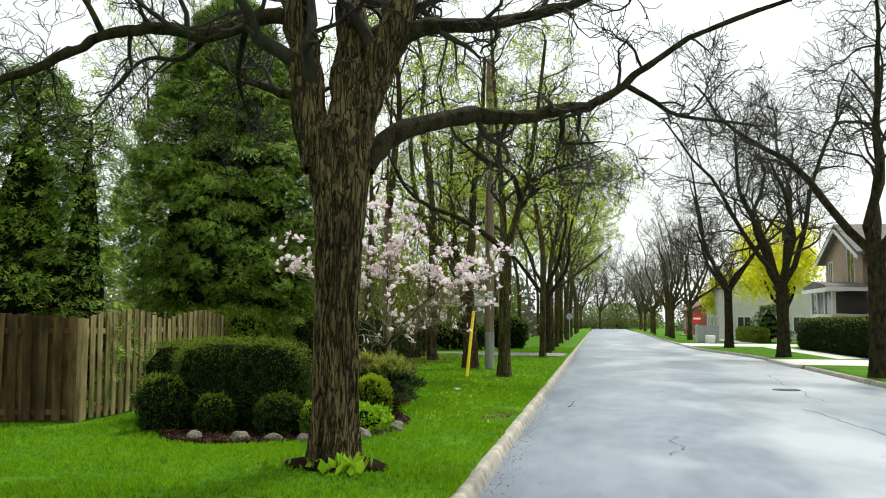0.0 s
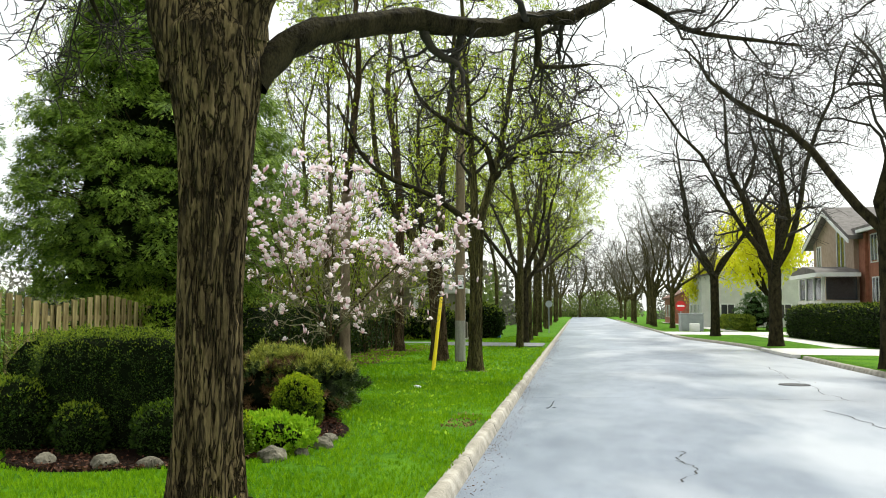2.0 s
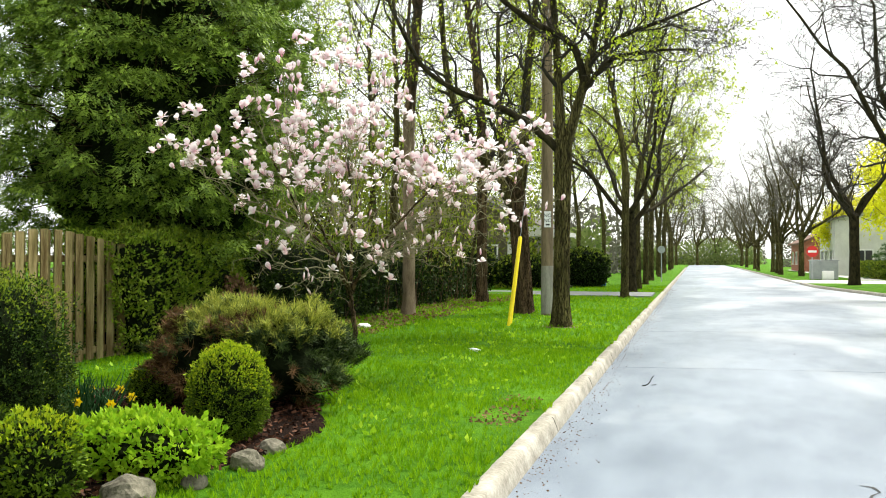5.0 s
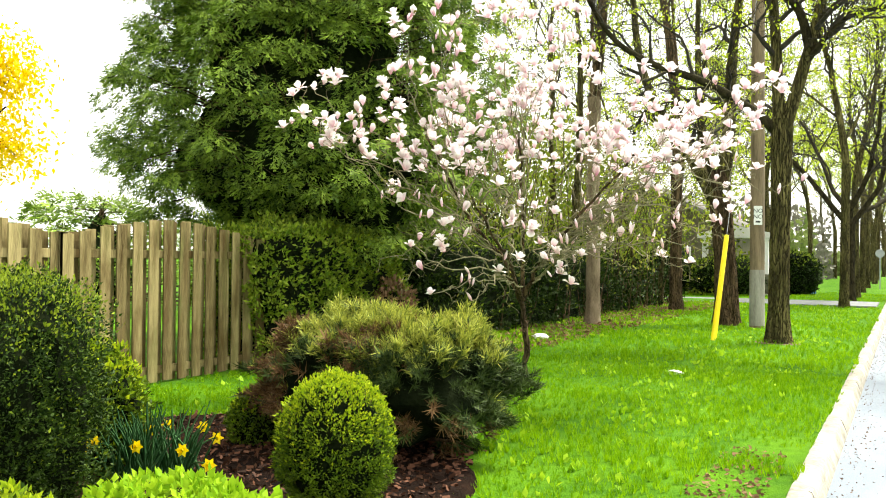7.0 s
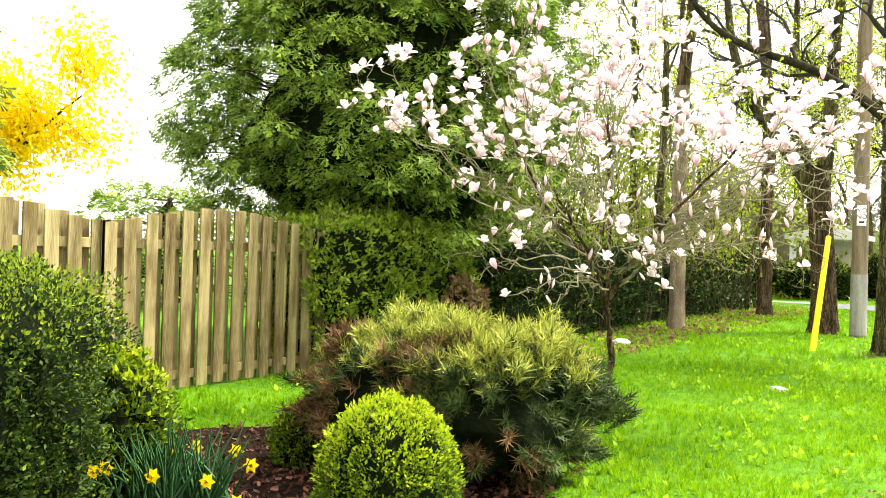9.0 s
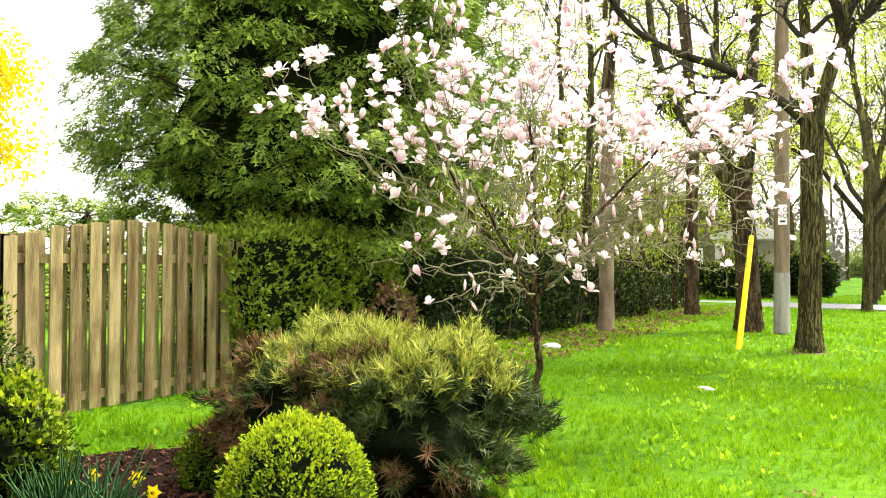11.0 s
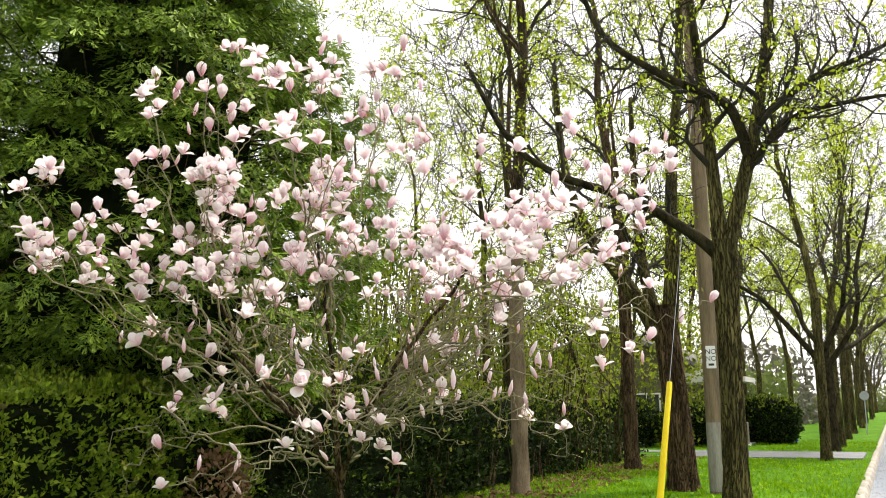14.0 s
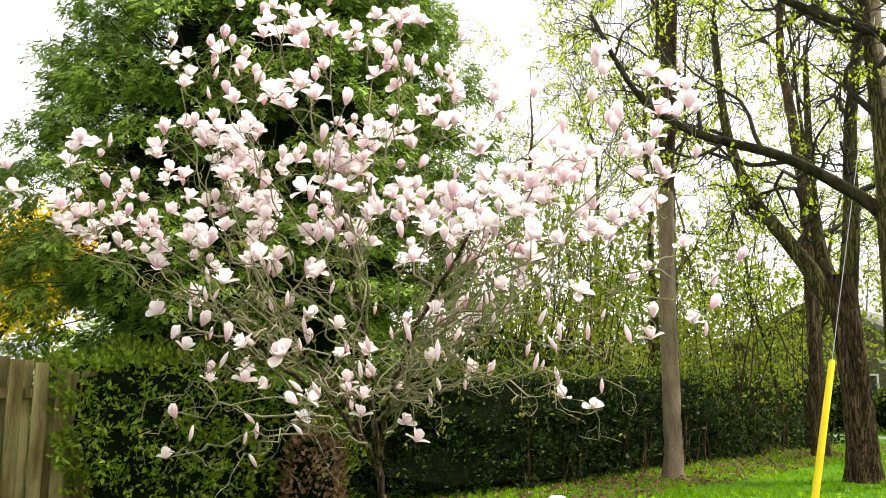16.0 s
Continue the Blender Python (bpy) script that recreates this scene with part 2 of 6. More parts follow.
stain(M_FENCE, (0.10, 0.12, 0.03), 1.4, 0.55, 0.75)
stain(M_FENCE_DARK, (0.02, 0.012, 0.004), 2.2, 0.45, 0.65)


def fissure(m, scale, dark):
    """Long upright plates of bark parted by dark furrows."""
    N, L = m.node_tree.nodes, m.node_tree.links
    b = N["Principled BSDF"]
    tc = N.new("ShaderNodeTexCoord")
    mp = N.new("ShaderNodeMapping")
    mp.inputs["Scale"].default_value = (1, 1, 0.11)
    L.new(tc.outputs["Object"], mp.inputs["Vector"])
    wob = N.new("ShaderNodeTexNoise")
    wob.inputs["Scale"].default_value, wob.inputs["Detail"].default_value = scale * 0.6, 4
    L.new(mp.outputs[0], wob.inputs["Vector"])
    shift = N.new("ShaderNodeVectorMath")
    shift.operation = "MULTIPLY_ADD"
    L.new(wob.outputs["Color"], shift.inputs[0])
    shift.inputs[1].default_value = (3.6 / scale, 3.6 / scale, 3.6 / scale)
    L.new(mp.outputs[0], shift.inputs[2])
    vor = N.new("ShaderNodeTexVoronoi")
    vor.feature = "DISTANCE_TO_EDGE"
    vor.inputs["Scale"].default_value = scale
    L.new(shift.outputs[0], vor.inputs["Vector"])
    fac = N.new("ShaderNodeMapRange")
    fac.inputs["From Min"].default_value, fac.inputs["From Max"].default_value = 0.0, 0.13
    L.new(vor.outputs["Distance"], fac.inputs["Value"])
    old = [n for n in N if n.bl_idname == "ShaderNodeMixRGB"][0]
    mix = N.new("ShaderNodeMixRGB")
    mix.inputs["Color1"].default_value = (*dark, 1)
    L.new(fac.outputs[0], mix.inputs["Fac"])
    L.new(old.outputs[0], mix.inputs["Color2"])
    L.new(mix.outputs[0], b.inputs["Base Color"])
    bp = N.new("ShaderNodeBump")
    bp.inputs["Strength"].default_value, bp.inputs["Distance"].default_value = 1.0, 0.03
    L.new(fac.outputs[0], bp.inputs["Height"])
    under = [n for n in N if n.bl_idname == "ShaderNodeBump" and n != bp]
    if under:
        L.new(under[0].outputs[0], bp.inputs["Normal"])
    L.new(bp.outputs[0], b.inputs["Normal"])


for bark, fine in ((M_BARK, 16), (M_BARK_MOSS, 20), (M_BARK_BROWN, 20)):
    fissure(bark, fine, (0.022, 0.017, 0.009))


def mottle_road(m, pale):
    """Pale patches of the asphalt, drawn out along the street, more of them in the far lane."""
    N, L = m.node_tree.nodes, m.node_tree.links
    tc = N.new("ShaderNodeTexCoord")
    mp = N.new("ShaderNodeMapping")
    mp.inputs["Scale"].default_value = (1, 0.45, 1)
    L.new(tc.outputs["Object"], mp.inputs["Vector"])
    nz = N.new("ShaderNodeTexNoise")
    nz.inputs["Scale"].default_value, nz.inputs["Detail"].default_value, nz.inputs["Distortion"].default_value = 0.42, 6, 0.25
    L.new(mp.outputs[0], nz.inputs["Vector"])
    sep = N.new("ShaderNodeSeparateXYZ")
    L.new(tc.outputs["Object"], sep.inputs[0])
    lane = N.new("ShaderNodeMath")
    lane.operation = "MULTIPLY_ADD"
    L.new(sep.outputs["X"], lane.inputs[0])
    lane.inputs[1].default_value = 0.035
    L.new(nz.outputs["Fac"], lane.inputs[2])
    fac = N.new("ShaderNodeMapRange")
    fac.inputs["From Min"].default_value, fac.inputs["From Max"].default_value = 0.55, 0.76
    L.new(lane.outputs[0], fac.inputs["Value"])
    old = [n for n in N if n.bl_idname == "ShaderNodeMixRGB"][0]
    mix = N.new("ShaderNodeMixRGB")
    mix.inputs["Color2"].default_value = (*pale, 1)
    L.new(fac.outputs[0], mix.inputs["Fac"])
    L.new(old.outputs[0], mix.inputs["Color1"])
    L.new(mix.outputs[0], N["Principled BSDF"].inputs["Base Color"])


mottle_road(M_ASPHALT, (0.38, 0.405, 0.45))


def tepal_material():
    """White petals flushed with pink towards the base; the petal's own tint is stored in its mesh."""
    m = shade("magnolia_tepal", (0.93, 0.90, 0.91), (0.97, 0.95, 0.95), scale=25, rough=0.5, translucent=0.45)
    N, L = m.node_tree.nodes, m.node_tree.links
    at = N.new("ShaderNodeAttribute")
    at.attribute_name = "tint"
    info = N.new("ShaderNodeObjectInfo")
    isl = N.new("ShaderNodeNewGeometry")
    add = N.new("ShaderNodeMath")
    add.operation = "ADD"
    L.new(info.outputs["Random"], add.inputs[0])
    L.new(isl.outputs["Random Per Island"], add.inputs[1])
    rng = N.new("ShaderNodeMapRange")
    rng.inputs["From Min"].default_value, rng.inputs["From Max"].default_value = 0.0, 2.0
    rng.inputs["To Min"].default_value, rng.inputs["To Max"].default_value = 0.35, 1.05
    L.new(add.outputs[0], rng.inputs["Value"])
    mul = N.new("ShaderNodeMath")
    mul.operation = "MULTIPLY"
    L.new(at.outputs["Fac"], mul.inputs[0])
    L.new(rng.outputs[0], mul.inputs[1])
    old = [n for n in N if n.bl_idname == "ShaderNodeMixRGB"][0]
    mix = N.new("ShaderNodeMixRGB")
    mix.use_clamp = True
    mix.inputs["Color2"].default_value = (0.72, 0.24, 0.37, 1)
    L.new(mul.outputs[0], mix.inputs["Fac"])
    L.new(old.outputs[0], mix.inputs["Color1"])
    L.new(mix.outputs[0], N["Principled BSDF"].inputs["Base Color"])
    tr = [n for n in N if n.bl_idname == "ShaderNodeBsdfTranslucent"][0]
    L.new(mix.outputs[0], tr.inputs["Color"])
    return m


M_TEPAL = tepal_material()


# ---- mesh helpers ----
def mesh_np(name, V, faces, material, smooth=False):
    me = bpy.data.meshes.new(name)
    V = np.asarray(V, dtype=np.float32)
    faces = [np.asarray(f, dtype=np.int32) for f in faces if len(f)]
    me.vertices.add(len(V))
    me.vertices.foreach_set("co", V.ravel())
    loops = np.concatenate([f.ravel() for f in faces])
    counts = np.concatenate([np.full(len(f), f.shape[1], dtype=np.int32) for f in faces])
    starts = np.concatenate([[0], np.cumsum(counts)[:-1]]).astype(np.int32)
    me.loops.add(len(loops))
    me.loops.foreach_set("vertex_index", loops)
    me.polygons.add(len(counts))
    me.polygons.foreach_set("loop_start", starts)
    me.update(calc_edges=True)
    me.validate()
    if smooth:
        me.polygons.foreach_set("use_smooth", np.ones(len(counts), dtype=bool))
    me.materials.append(material)
    return me


def top(name, at, label, category, group="", kind="", turn=0.0):
    ob = new(name)
    ob.empty_display_size = 0.2
    ob.matrix_world = pose(*at, 0, 0, turn)
    return tagged(ob, label, category, group, kind)


def piece(name, me, parent, label="", kind=""):
    ob = new(name, me)
    ob.parent = parent
    return tagged(ob, label, kind=kind)


def part(name, bm, material, parent, label="", smooth=False):
    me = bpy.data.meshes.new(name)
    bm.to_mesh(me)
    bm.free()
    me.materials.append(material)
    if smooth:
        for p in me.polygons:
            p.use_smooth = True
    ob = new(name, me)
    if parent:
        ob.parent = parent
    return tagged(ob, label)


def box_bm(x0, y0, z0, x1, y1, z1, bevel=0.0, bm=None):
    bm = bm or bmesh.new()
    r = bmesh.ops.create_cube(bm, size=1.0, matrix=Matrix.LocRotScale(((x0 + x1) / 2, (y0 + y1) / 2, (z0 + z1) / 2), None, (x1 - x0, y1 - y0, z1 - z0)))
    if bevel:
        es = list({e for v in r["verts"] for e in v.link_edges})
        bmesh.ops.bevel(bm, geom=es, offset=bevel, segments=2, affect="EDGES", profile=0.5)
    return bm


def prism_bm(outline, axis, a, b, bm=None):
    """A flat outline pushed from a to b along an axis (0 x, 1 y, 2 z)."""
    bm = bm or bmesh.new()

    def put(p, v):
        q = list(p)
        q.insert(axis, v)
        return bm.verts.new(q)
    f0 = [put(p, a) for p in outline]
    f1 = [put(p, b) for p in outline]
    n = len(outline)
    bm.faces.new(f0)
    bm.faces.new(f1[::-1])
    for i in range(n):
        bm.faces.new((f0[i], f1[i], f1[(i + 1) % n], f0[(i + 1) % n]))
    bmesh.ops.recalc_face_normals(bm, faces=bm.faces)
    return bm


def unit(v):
    return v / np.maximum(np.linalg.norm(v, axis=-1, keepdims=True), 1e-9)


def bases(d, rng, roll=None):
    """Turns for a set of directions: the third axis along d, a random roll about it."""
    d = unit(d)
    ref = rng.normal(size=d.shape)
    a = unit(np.cross(ref, d))
    b = np.cross(d, a)
    return np.stack([a, b, d], axis=-1)


def scatter(TV, TF, R, P, S):
    """Many turned, scaled copies of one small template, as one vertex and face array."""
    TV, TF = np.asarray(TV, float), np.asarray(TF, int)
    S = np.asarray(S, float).reshape(-1, 1, 1)
    V = np.einsum("nij,kj->nki", R, TV) * S + P[:, None, :]
    F = TF[None] + (np.arange(len(P)) * len(TV))[:, None, None]
    return V.reshape(-1, 3), F.reshape(-1, TF.shape[1])


def tubes(limbs, sides):
    """Tapered round limbs along polylines: (points, radii)."""
    Vs, Fs, at = [], [], 0
    ang = np.arange(sides) * 2 * np.pi / sides
    for pts, rad in limbs:
        pts, rad = np.asarray(pts, float), np.asarray(rad, float)
        t = unit(np.gradient(pts, axis=0))
        ref = np.array([0.0, 0.0, 1.0]) if abs(t[0][2]) < 0.8 else np.array([1.0, 0.0, 0.0])
        a = unit(np.cross(t, ref))
        b = np.cross(t, a)
        ring = a[:, None, :] * np.cos(ang)[None, :, None] + b[:, None, :] * np.sin(ang)[None, :, None]
        V = pts[:, None, :] + ring * rad[:, None, None]
        n = len(pts)
        i = np.arange(n - 1)[:, None] * sides
        j = np.arange(sides)[None]
        k = (j + 1) % sides
        F = np.stack([i + j, i + k, i + sides + k, i + sides + j], axis=-1).reshape(-1, 4) + at
        Vs.append(V.reshape(-1, 3))
        Fs.append(F)
        at += n * sides
    return np.concatenate(Vs), np.concatenate(Fs)


def limb(rng, p, d, length, r0, r1, n=6, wiggle=0.2, lift=0.0):
    """One wandering limb from p along d."""
    p, d = np.array(p, float), unit(np.array(d, float))
    pts, rad = [p.copy()], [r0]
    for i in range(n):
        d = unit(d + rng.normal(size=3) * wiggle + np.array([0, 0, lift]))
        p = p + d * length / n
        pts.append(p.copy())
        rad.append(r0 + (r1 - r0) * (i + 1) / n)
    return np.array(pts), np.array(rad)


def fork(rng, parent, count, spread, ratio, length, r_ratio, n=5, wiggle=0.22, lift=0.05, start=0.3, tip=0.35, droop=0.0):
    """Side shoots from a limb."""
    pts, rad = parent
    out = []
    m = len(pts) - 1
    for i in range(count):
        f = start + (1 - start) * (i + rng.random()) / count
        x = min(f * m, m - 1e-6)
        j = int(x)
        p = pts[j] + (pts[j + 1] - pts[j]) * (x - j)
        r = (rad[j] + (rad[j + 1] - rad[j]) * (x - j)) * r_ratio
        ax = unit(pts[j + 1] - pts[j])
        side = unit(np.cross(ax, rng.normal(size=3)))
        d = ax * math.cos(spread) + side * math.sin(spread) + np.array([0, 0, -droop])
        ln = length * (1 - ratio * f) * rng.uniform(0.65, 1.25)
        out.append(limb(rng, p, d, ln, r, r * tip, n, wiggle, lift))
    return out


LEAF_V = [(0, 0, 0), (0.32, 0.05, 0.45), (0, -0.04, 1.0), (-0.32, 0.05, 0.45), (0, -0.03, 0.45)]
LEAF_F = [(0, 1, 4), (1, 2, 4), (4, 2, 3), (0, 4, 3)]


def leaf_cloud(rng, P, size, material, name="leaves", d=None, spread=1.0, jitter=0.4):
    d = rng.normal(size=P.shape) if d is None else unit(d) + rng.normal(size=P.shape) * spread
    V, F = scatter(LEAF_V, LEAF_F, bases(d, rng), P, size * rng.uniform(1 - jitter, 1 + jitter, len(P)))
    return mesh_np(name, V, [F], material)


SMALL_V = [(-0.25, 0.03, 0.35), (0, 0, 0), (0.25, 0.03, 0.35), (0, -0.03, 1.0)]
SMALL_F = [(0, 1, 2), (0, 2, 3)]


def small_leaf_cloud(rng, P, size, material, name="foliage", d=None, spread=1.0, jitter=0.4):
    d = rng.normal(size=P.shape) if d is None else unit(d) + rng.normal(size=P.shape) * spread
    V, F = scatter(SMALL_V, SMALL_F, bases(d, rng), P, size * rng.uniform(0.6, 1.4, len(P)))
    return mesh_np(name, V, [F], material)


# ---- ground, road, kerbs ----
KERB_L = -1.12


def kerb_r(y):
    """The far kerb's face: it swings in past the driveway."""
    f = min(max((y - 48.0) / 18.0, 0.0), 1.0)
    return 8.05 - 1.7 * f * f * (3 - 2 * f)


def lawn_z(x, y):
    mound = 0.15 * math.exp(-((x + 3.0) ** 2 + (y - 12.6) ** 2) / 2.2)
    return 0.125 + mound + 0.02 * noise.noise(Vector((x * 0.35, y * 0.35, 0))) + (0.06 * min(1.0, (-2.0 - x) / 5.0) if x < -2.0 else 0.0)


def build_ground():
    ys = list(np.arange(-60, 90.1, 1.0)) + [100, 120, 150, 200, 300, 600, 1500]
    ys = [-1500, -400, -150] + ys
    left = [-1500, -500, -150, -60, -40, -28, -20] + list(np.arange(-16, -1.9, 0.7)) + [-1.9, -1.30]
    V, cols = [], 0
    for y in ys:
        k = kerb_r(y)
        right = [k + 0.17, k + 0.8, k + 2, k + 4, k + 8, k + 14, k + 30, k + 60, k + 150, 500, 1500]
        row = [(x, y, lawn_z(x, y)) for x in left]
        row += [(-1.295, y, -0.06), (k + 0.165, y, -0.06)]
        row += [(x, y, 0.125) for x in right]
        cols = len(row)
        V += row
    i = np.arange(len(ys) - 1)[:, None] * cols
    j = np.arange(cols - 1)[None]
    F = np.stack([i + j, i + j + 1, i + cols + j + 1, i + cols + j], axis=-1).reshape(-1, 4)
    g = new("ground", mesh_np("ground", V, [F], M_LAWN, smooth=False))
    return tagged(g, "spring green lawn and verges either side of the street", "ground", kind="structure")


def build_road():
    ys = list(np.arange(-60, 120.1, 2.0)) + [150, 200, 300, 600, 1400]
    V = []
    for y in ys:
        k = kerb_r(y)
        for i in range(9):
            f = i / 8
            V.append((KERB_L - 0.03 + (k - KERB_L + 0.06) * f, y, 0.05 * (1 - (2 * f - 1) ** 2)))
    i = np.arange(len(ys) - 1)[:, None] * 9
    j = np.arange(8)[None]
    F = np.stack([i + j, i + j + 1, i + 9 + j + 1, i + 9 + j], axis=-1).reshape(-1, 4)
    return tagged(new("road", mesh_np("road", V, [F], M_ASPHALT, smooth=True)), "worn pale grey asphalt street with cracks", "road", kind="structure")


def road_z(x, y):
    f = (x - KERB_L) / (kerb_r(y) - KERB_L)
    return 0.05 * (1 - (2 * f - 1) ** 2)


def kerb_section_mesh(length):
    prof = [(-0.19, -0.06), (-0.19, 0.125), (-0.18, 0.135), (-0.08, 0.14), (-0.055, 0.128), (-0.035, 0.095), (0.0, 0.0), (0.0, -0.06)]
    rng = np.random.default_rng(5)
    n = 30
    V, F = [], []
    for i in range(n + 1):
        y = length * i / n
        for x, z in prof:
            w = 0.0035 if z > 0.05 else 0.0
            V.append((x + rng.normal() * w, min(max(y, 0.0025), length - 0.0025), z + rng.normal() * w * 0.6))
    m = len(prof)
    for i in range(n):
        for j in range(m - 1):
            F.append((i * m + j, i * m + j + 1, (i + 1) * m + j + 1, (i + 1) * m + j))
    caps = [tuple(range(m)), tuple(range((n + 1) * m - 1, n * m - 1, -1))]
    return mesh_np("kerb_section", V, [np.array(F), np.array(caps)], M_CONCRETE)


ground = build_ground()
road = build_road()
kerb_left = tagged(new("kerb_near"), "weathered concrete kerb along the lawn", "kerb", kind="structure")
kerb_right = tagged(new("kerb_far"), "low concrete kerb along the far verge", "kerb", kind="structure")
SECTION = kerb_section_mesh(3.0)
for i in range(60):
    s = piece("kerb_section", SECTION, kerb_left)
    s.matrix_local = pose(KERB_L, -20 + 3.0 * i, 0)
for i in range(60):
    y = -20 + 3.0 * i
    if 41.0 < y + 1.5 < 46.5 or 68.5 < y + 1.5 < 76:
        continue
    a = math.degrees(math.atan2(kerb_r(y + 3) - kerb_r(y), 3.0))
    s = piece("kerb_section", SECTION, kerb_right)
    s.matrix_local = pose(kerb_r(y + 3), y + 3, 0, 0, 0, 180 - a)


def sheet(name, outline, z, material, label, category, thick=0.03):
    ob = part(name, prism_bm(outline, 2, z - thick, z), material, None, label)
    return tagged(ob, label, category, kind="structure")


sheet("driveway_near", [(-1.5, 45.7), (-1.5, 49.6), (-30, 50.6), (-30, 46.4)], 0.185, M_DRIVE, "grey asphalt driveway crossing the lawn", "driveway", 0.12)
sheet("driveway_far", [(7.9, 40.9), (16.5, 40.6), (16.5, 46.4), (7.9, 46.6)], 0.135, M_WALKWAY, "pale concrete driveway apron", "driveway", 0.12)
sheet("side_road", [(6.4, 68.3), (60, 67.5), (60, 76.5), (6.4, 76.0)], 0.133, M_WALKWAY, "pale side street joining the road", "road", 0.13)
walkway = tagged(new("pavement"), "pale concrete slab pavement on the far verge", "pavement", kind="structure")
slab = bpy.data.meshes.new("slab")
bm = box_bm(-0.7, 0.006, 0.03, 0.7, 1.494, 0.14, 0.006)
bm.to_mesh(slab)
bm.free()
slab.materials.append(M_WALKWAY)
for i in range(80):
    y = 10 + 1.5 * i
    if 40.4 < y + 0.7 < 46.8 or 67.5 < y + 0.7 < 77:
        continue
    s = piece("slab", slab, walkway)
    s.location = (11.9, y, 0)


def strip(rng, pts, width, z, bm):
    prev = None
    for i, (x, y) in enumerate(pts):
        w = width * rng.uniform(0.4, 1.3)
        a, b = bm.verts.new((x - w, y, road_z(x, y) + z)), bm.verts.new((x + w, y + w, road_z(x, y) + z))
        if prev:
            bm.faces.new((prev[0], prev[1], b, a))
        prev = (a, b)


def build_cracks():
    rng = np.random.default_rng(11)
    bm = bmesh.new()
    for x, y, n, dx, dy in [(1.02, 15.2, 24, 0.008, 0.12), (4.6, 16, 40, -0.01, 0.2), (5.2, 24, 50, 0.01, 0.25)]:
        pts = []
        for i in range(n):
            x += dx + rng.normal() * 0.05
            y += dy * rng.uniform(0.3, 1.4)
            pts.append((x, y))
        strip(rng, pts, 0.012, 0.004, bm)
    for y0 in (24.2, 31.0):
        prev = None
        for i in range(40):
            x, y = -1.0 + 6.5 * i / 39, y0 + rng.normal() * 0.02
            a, b = bm.verts.new((x, y - 0.008, road_z(x, y) + 0.004)), bm.verts.new((x, y + 0.012 * rng.uniform(0.0, 1.5), road_z(x, y) + 0.004))
            if prev:
                bm.faces.new((prev[0], a, b, prev[1]))
            prev = (a, b)
    return tagged(part("road_crack", bm, M_CRACK, None, "dark cracks and joints in the asphalt"), "dark cracks and joints in the asphalt", "crack", kind="stuff")


build_cracks()

cover = top("manhole_cover", (5.04, 27.9, road_z(5.04, 27.9) + 0.006), "dark cast iron manhole cover in the road", "manhole cover")
bm = bmesh.new()
bmesh.ops.create_cone(bm, cap_ends=True, segments=36, radius1=0.36, radius2=0.35, depth=0.02)
part("disc", bm, M_MANHOLE, cover)
for i in range(-4, 5):
    part("rib", box_bm(i * 0.07 - 0.012, -0.2, 0.008, i * 0.07 + 0.012, 0.2, 0.014), M_MANHOLE, cover)

# ---- lawn grass ----
TUFT_V, TUFT_F3 = [(0.0, 0.0, -0.05)], []
trng = np.random.default_rng(3)
for i in range(6):
    a, lean, h = i * 1.05 + trng.random() * 0.6, trng.uniform(0.25, 0.75), trng.uniform(0.6, 1.05)
    c, s = math.cos(a), math.sin(a)
    o = len(TUFT_V)
    for x, y, z in ((-0.055, lean * 0.45, 0.45 * h), (0.055, lean * 0.45, 0.45 * h), (0.0, lean, h)):
        TUFT_V.append((x * c - y * s, x * s + y * c, z))
    TUFT_F3 += [(0, o + 1, o), (o, o + 1, o + 2)]


def in_bed(x, y):
    return ((x + 4.85) / 1.85) ** 2 + ((y - 16.9) / 2.85) ** 2 < 1.0 or ((x + 2.72) / 0.55) ** 2 + ((y - 12.3) / 0.5) ** 2 < 1.0


def grass(name, count, x0, x1, y0, y1, size, seed, label):
    rng = np.random.default_rng(seed)
    P = np.stack([rng.uniform(x0, x1, count), y0 + (y1 - y0) * rng.random(count) ** 1.3, np.zeros(count)], axis=1)
    keep = []
    for i, (x, y, z) in enumerate(P):
        if x < -1.285 + 0.03 * math.sin(y * 1.7) and not in_bed(x, y) and not (45.5 < y < 50.5):
            worn = noise.noise(Vector((x * 1.3, y * 1.3, 7))) + 0.5 * noise.noise(Vector((x * 5, y * 5, 3)))
            if worn > 0.55 or (x > -1.9 and 18.3 < y < 20.4 and worn > -0.25):
                continue
            P[i, 2] = lawn_z(x, y) - 0.006
            keep.append(i)
    P = P[keep]
    S = size * np.array([0.75 + 0.6 * (noise.noise(Vector((x * 0.8, y * 0.8, 1))) + 0.4) * r for (x, y, z), r in zip(P, rng.uniform(0.5, 1.3, len(P)))])
    a = rng.uniform(0, 6.28, len(P))
    R = np.zeros((len(P), 3, 3))
    R[:, 0, 0], R[:, 0, 1], R[:, 1, 0], R[:, 1, 1], R[:, 2, 2] = np.cos(a), -np.sin(a), np.sin(a), np.cos(a), 1
    V, F = scatter(TUFT_V, TUFT_F3, R, P, S)
    return tagged(new(name, mesh_np(name, V, [F], M_GRASS)), label, "grass", kind="stuff")


grass("lawn_grass", 32000, -8.0, -1.25, 9.5, 26.0, 0.068, 21, "bright green mown lawn grass with longer tufts")
grass("lawn_grass", 6000, -13.5, -8.0, 8.5, 15.6, 0.085, 23, "mown green lawn grass before the fence corner")
grass("lawn_grass", 9000, -13.5, -1.25, 0.5, 9.5, 0.075, 24, "mown green lawn grass beside the kerb")
grass("verge_grass", 13000, -9.0, -1.25, 26.0, 60.0, 0.095, 22, "bright green lawn grass towards the woods")

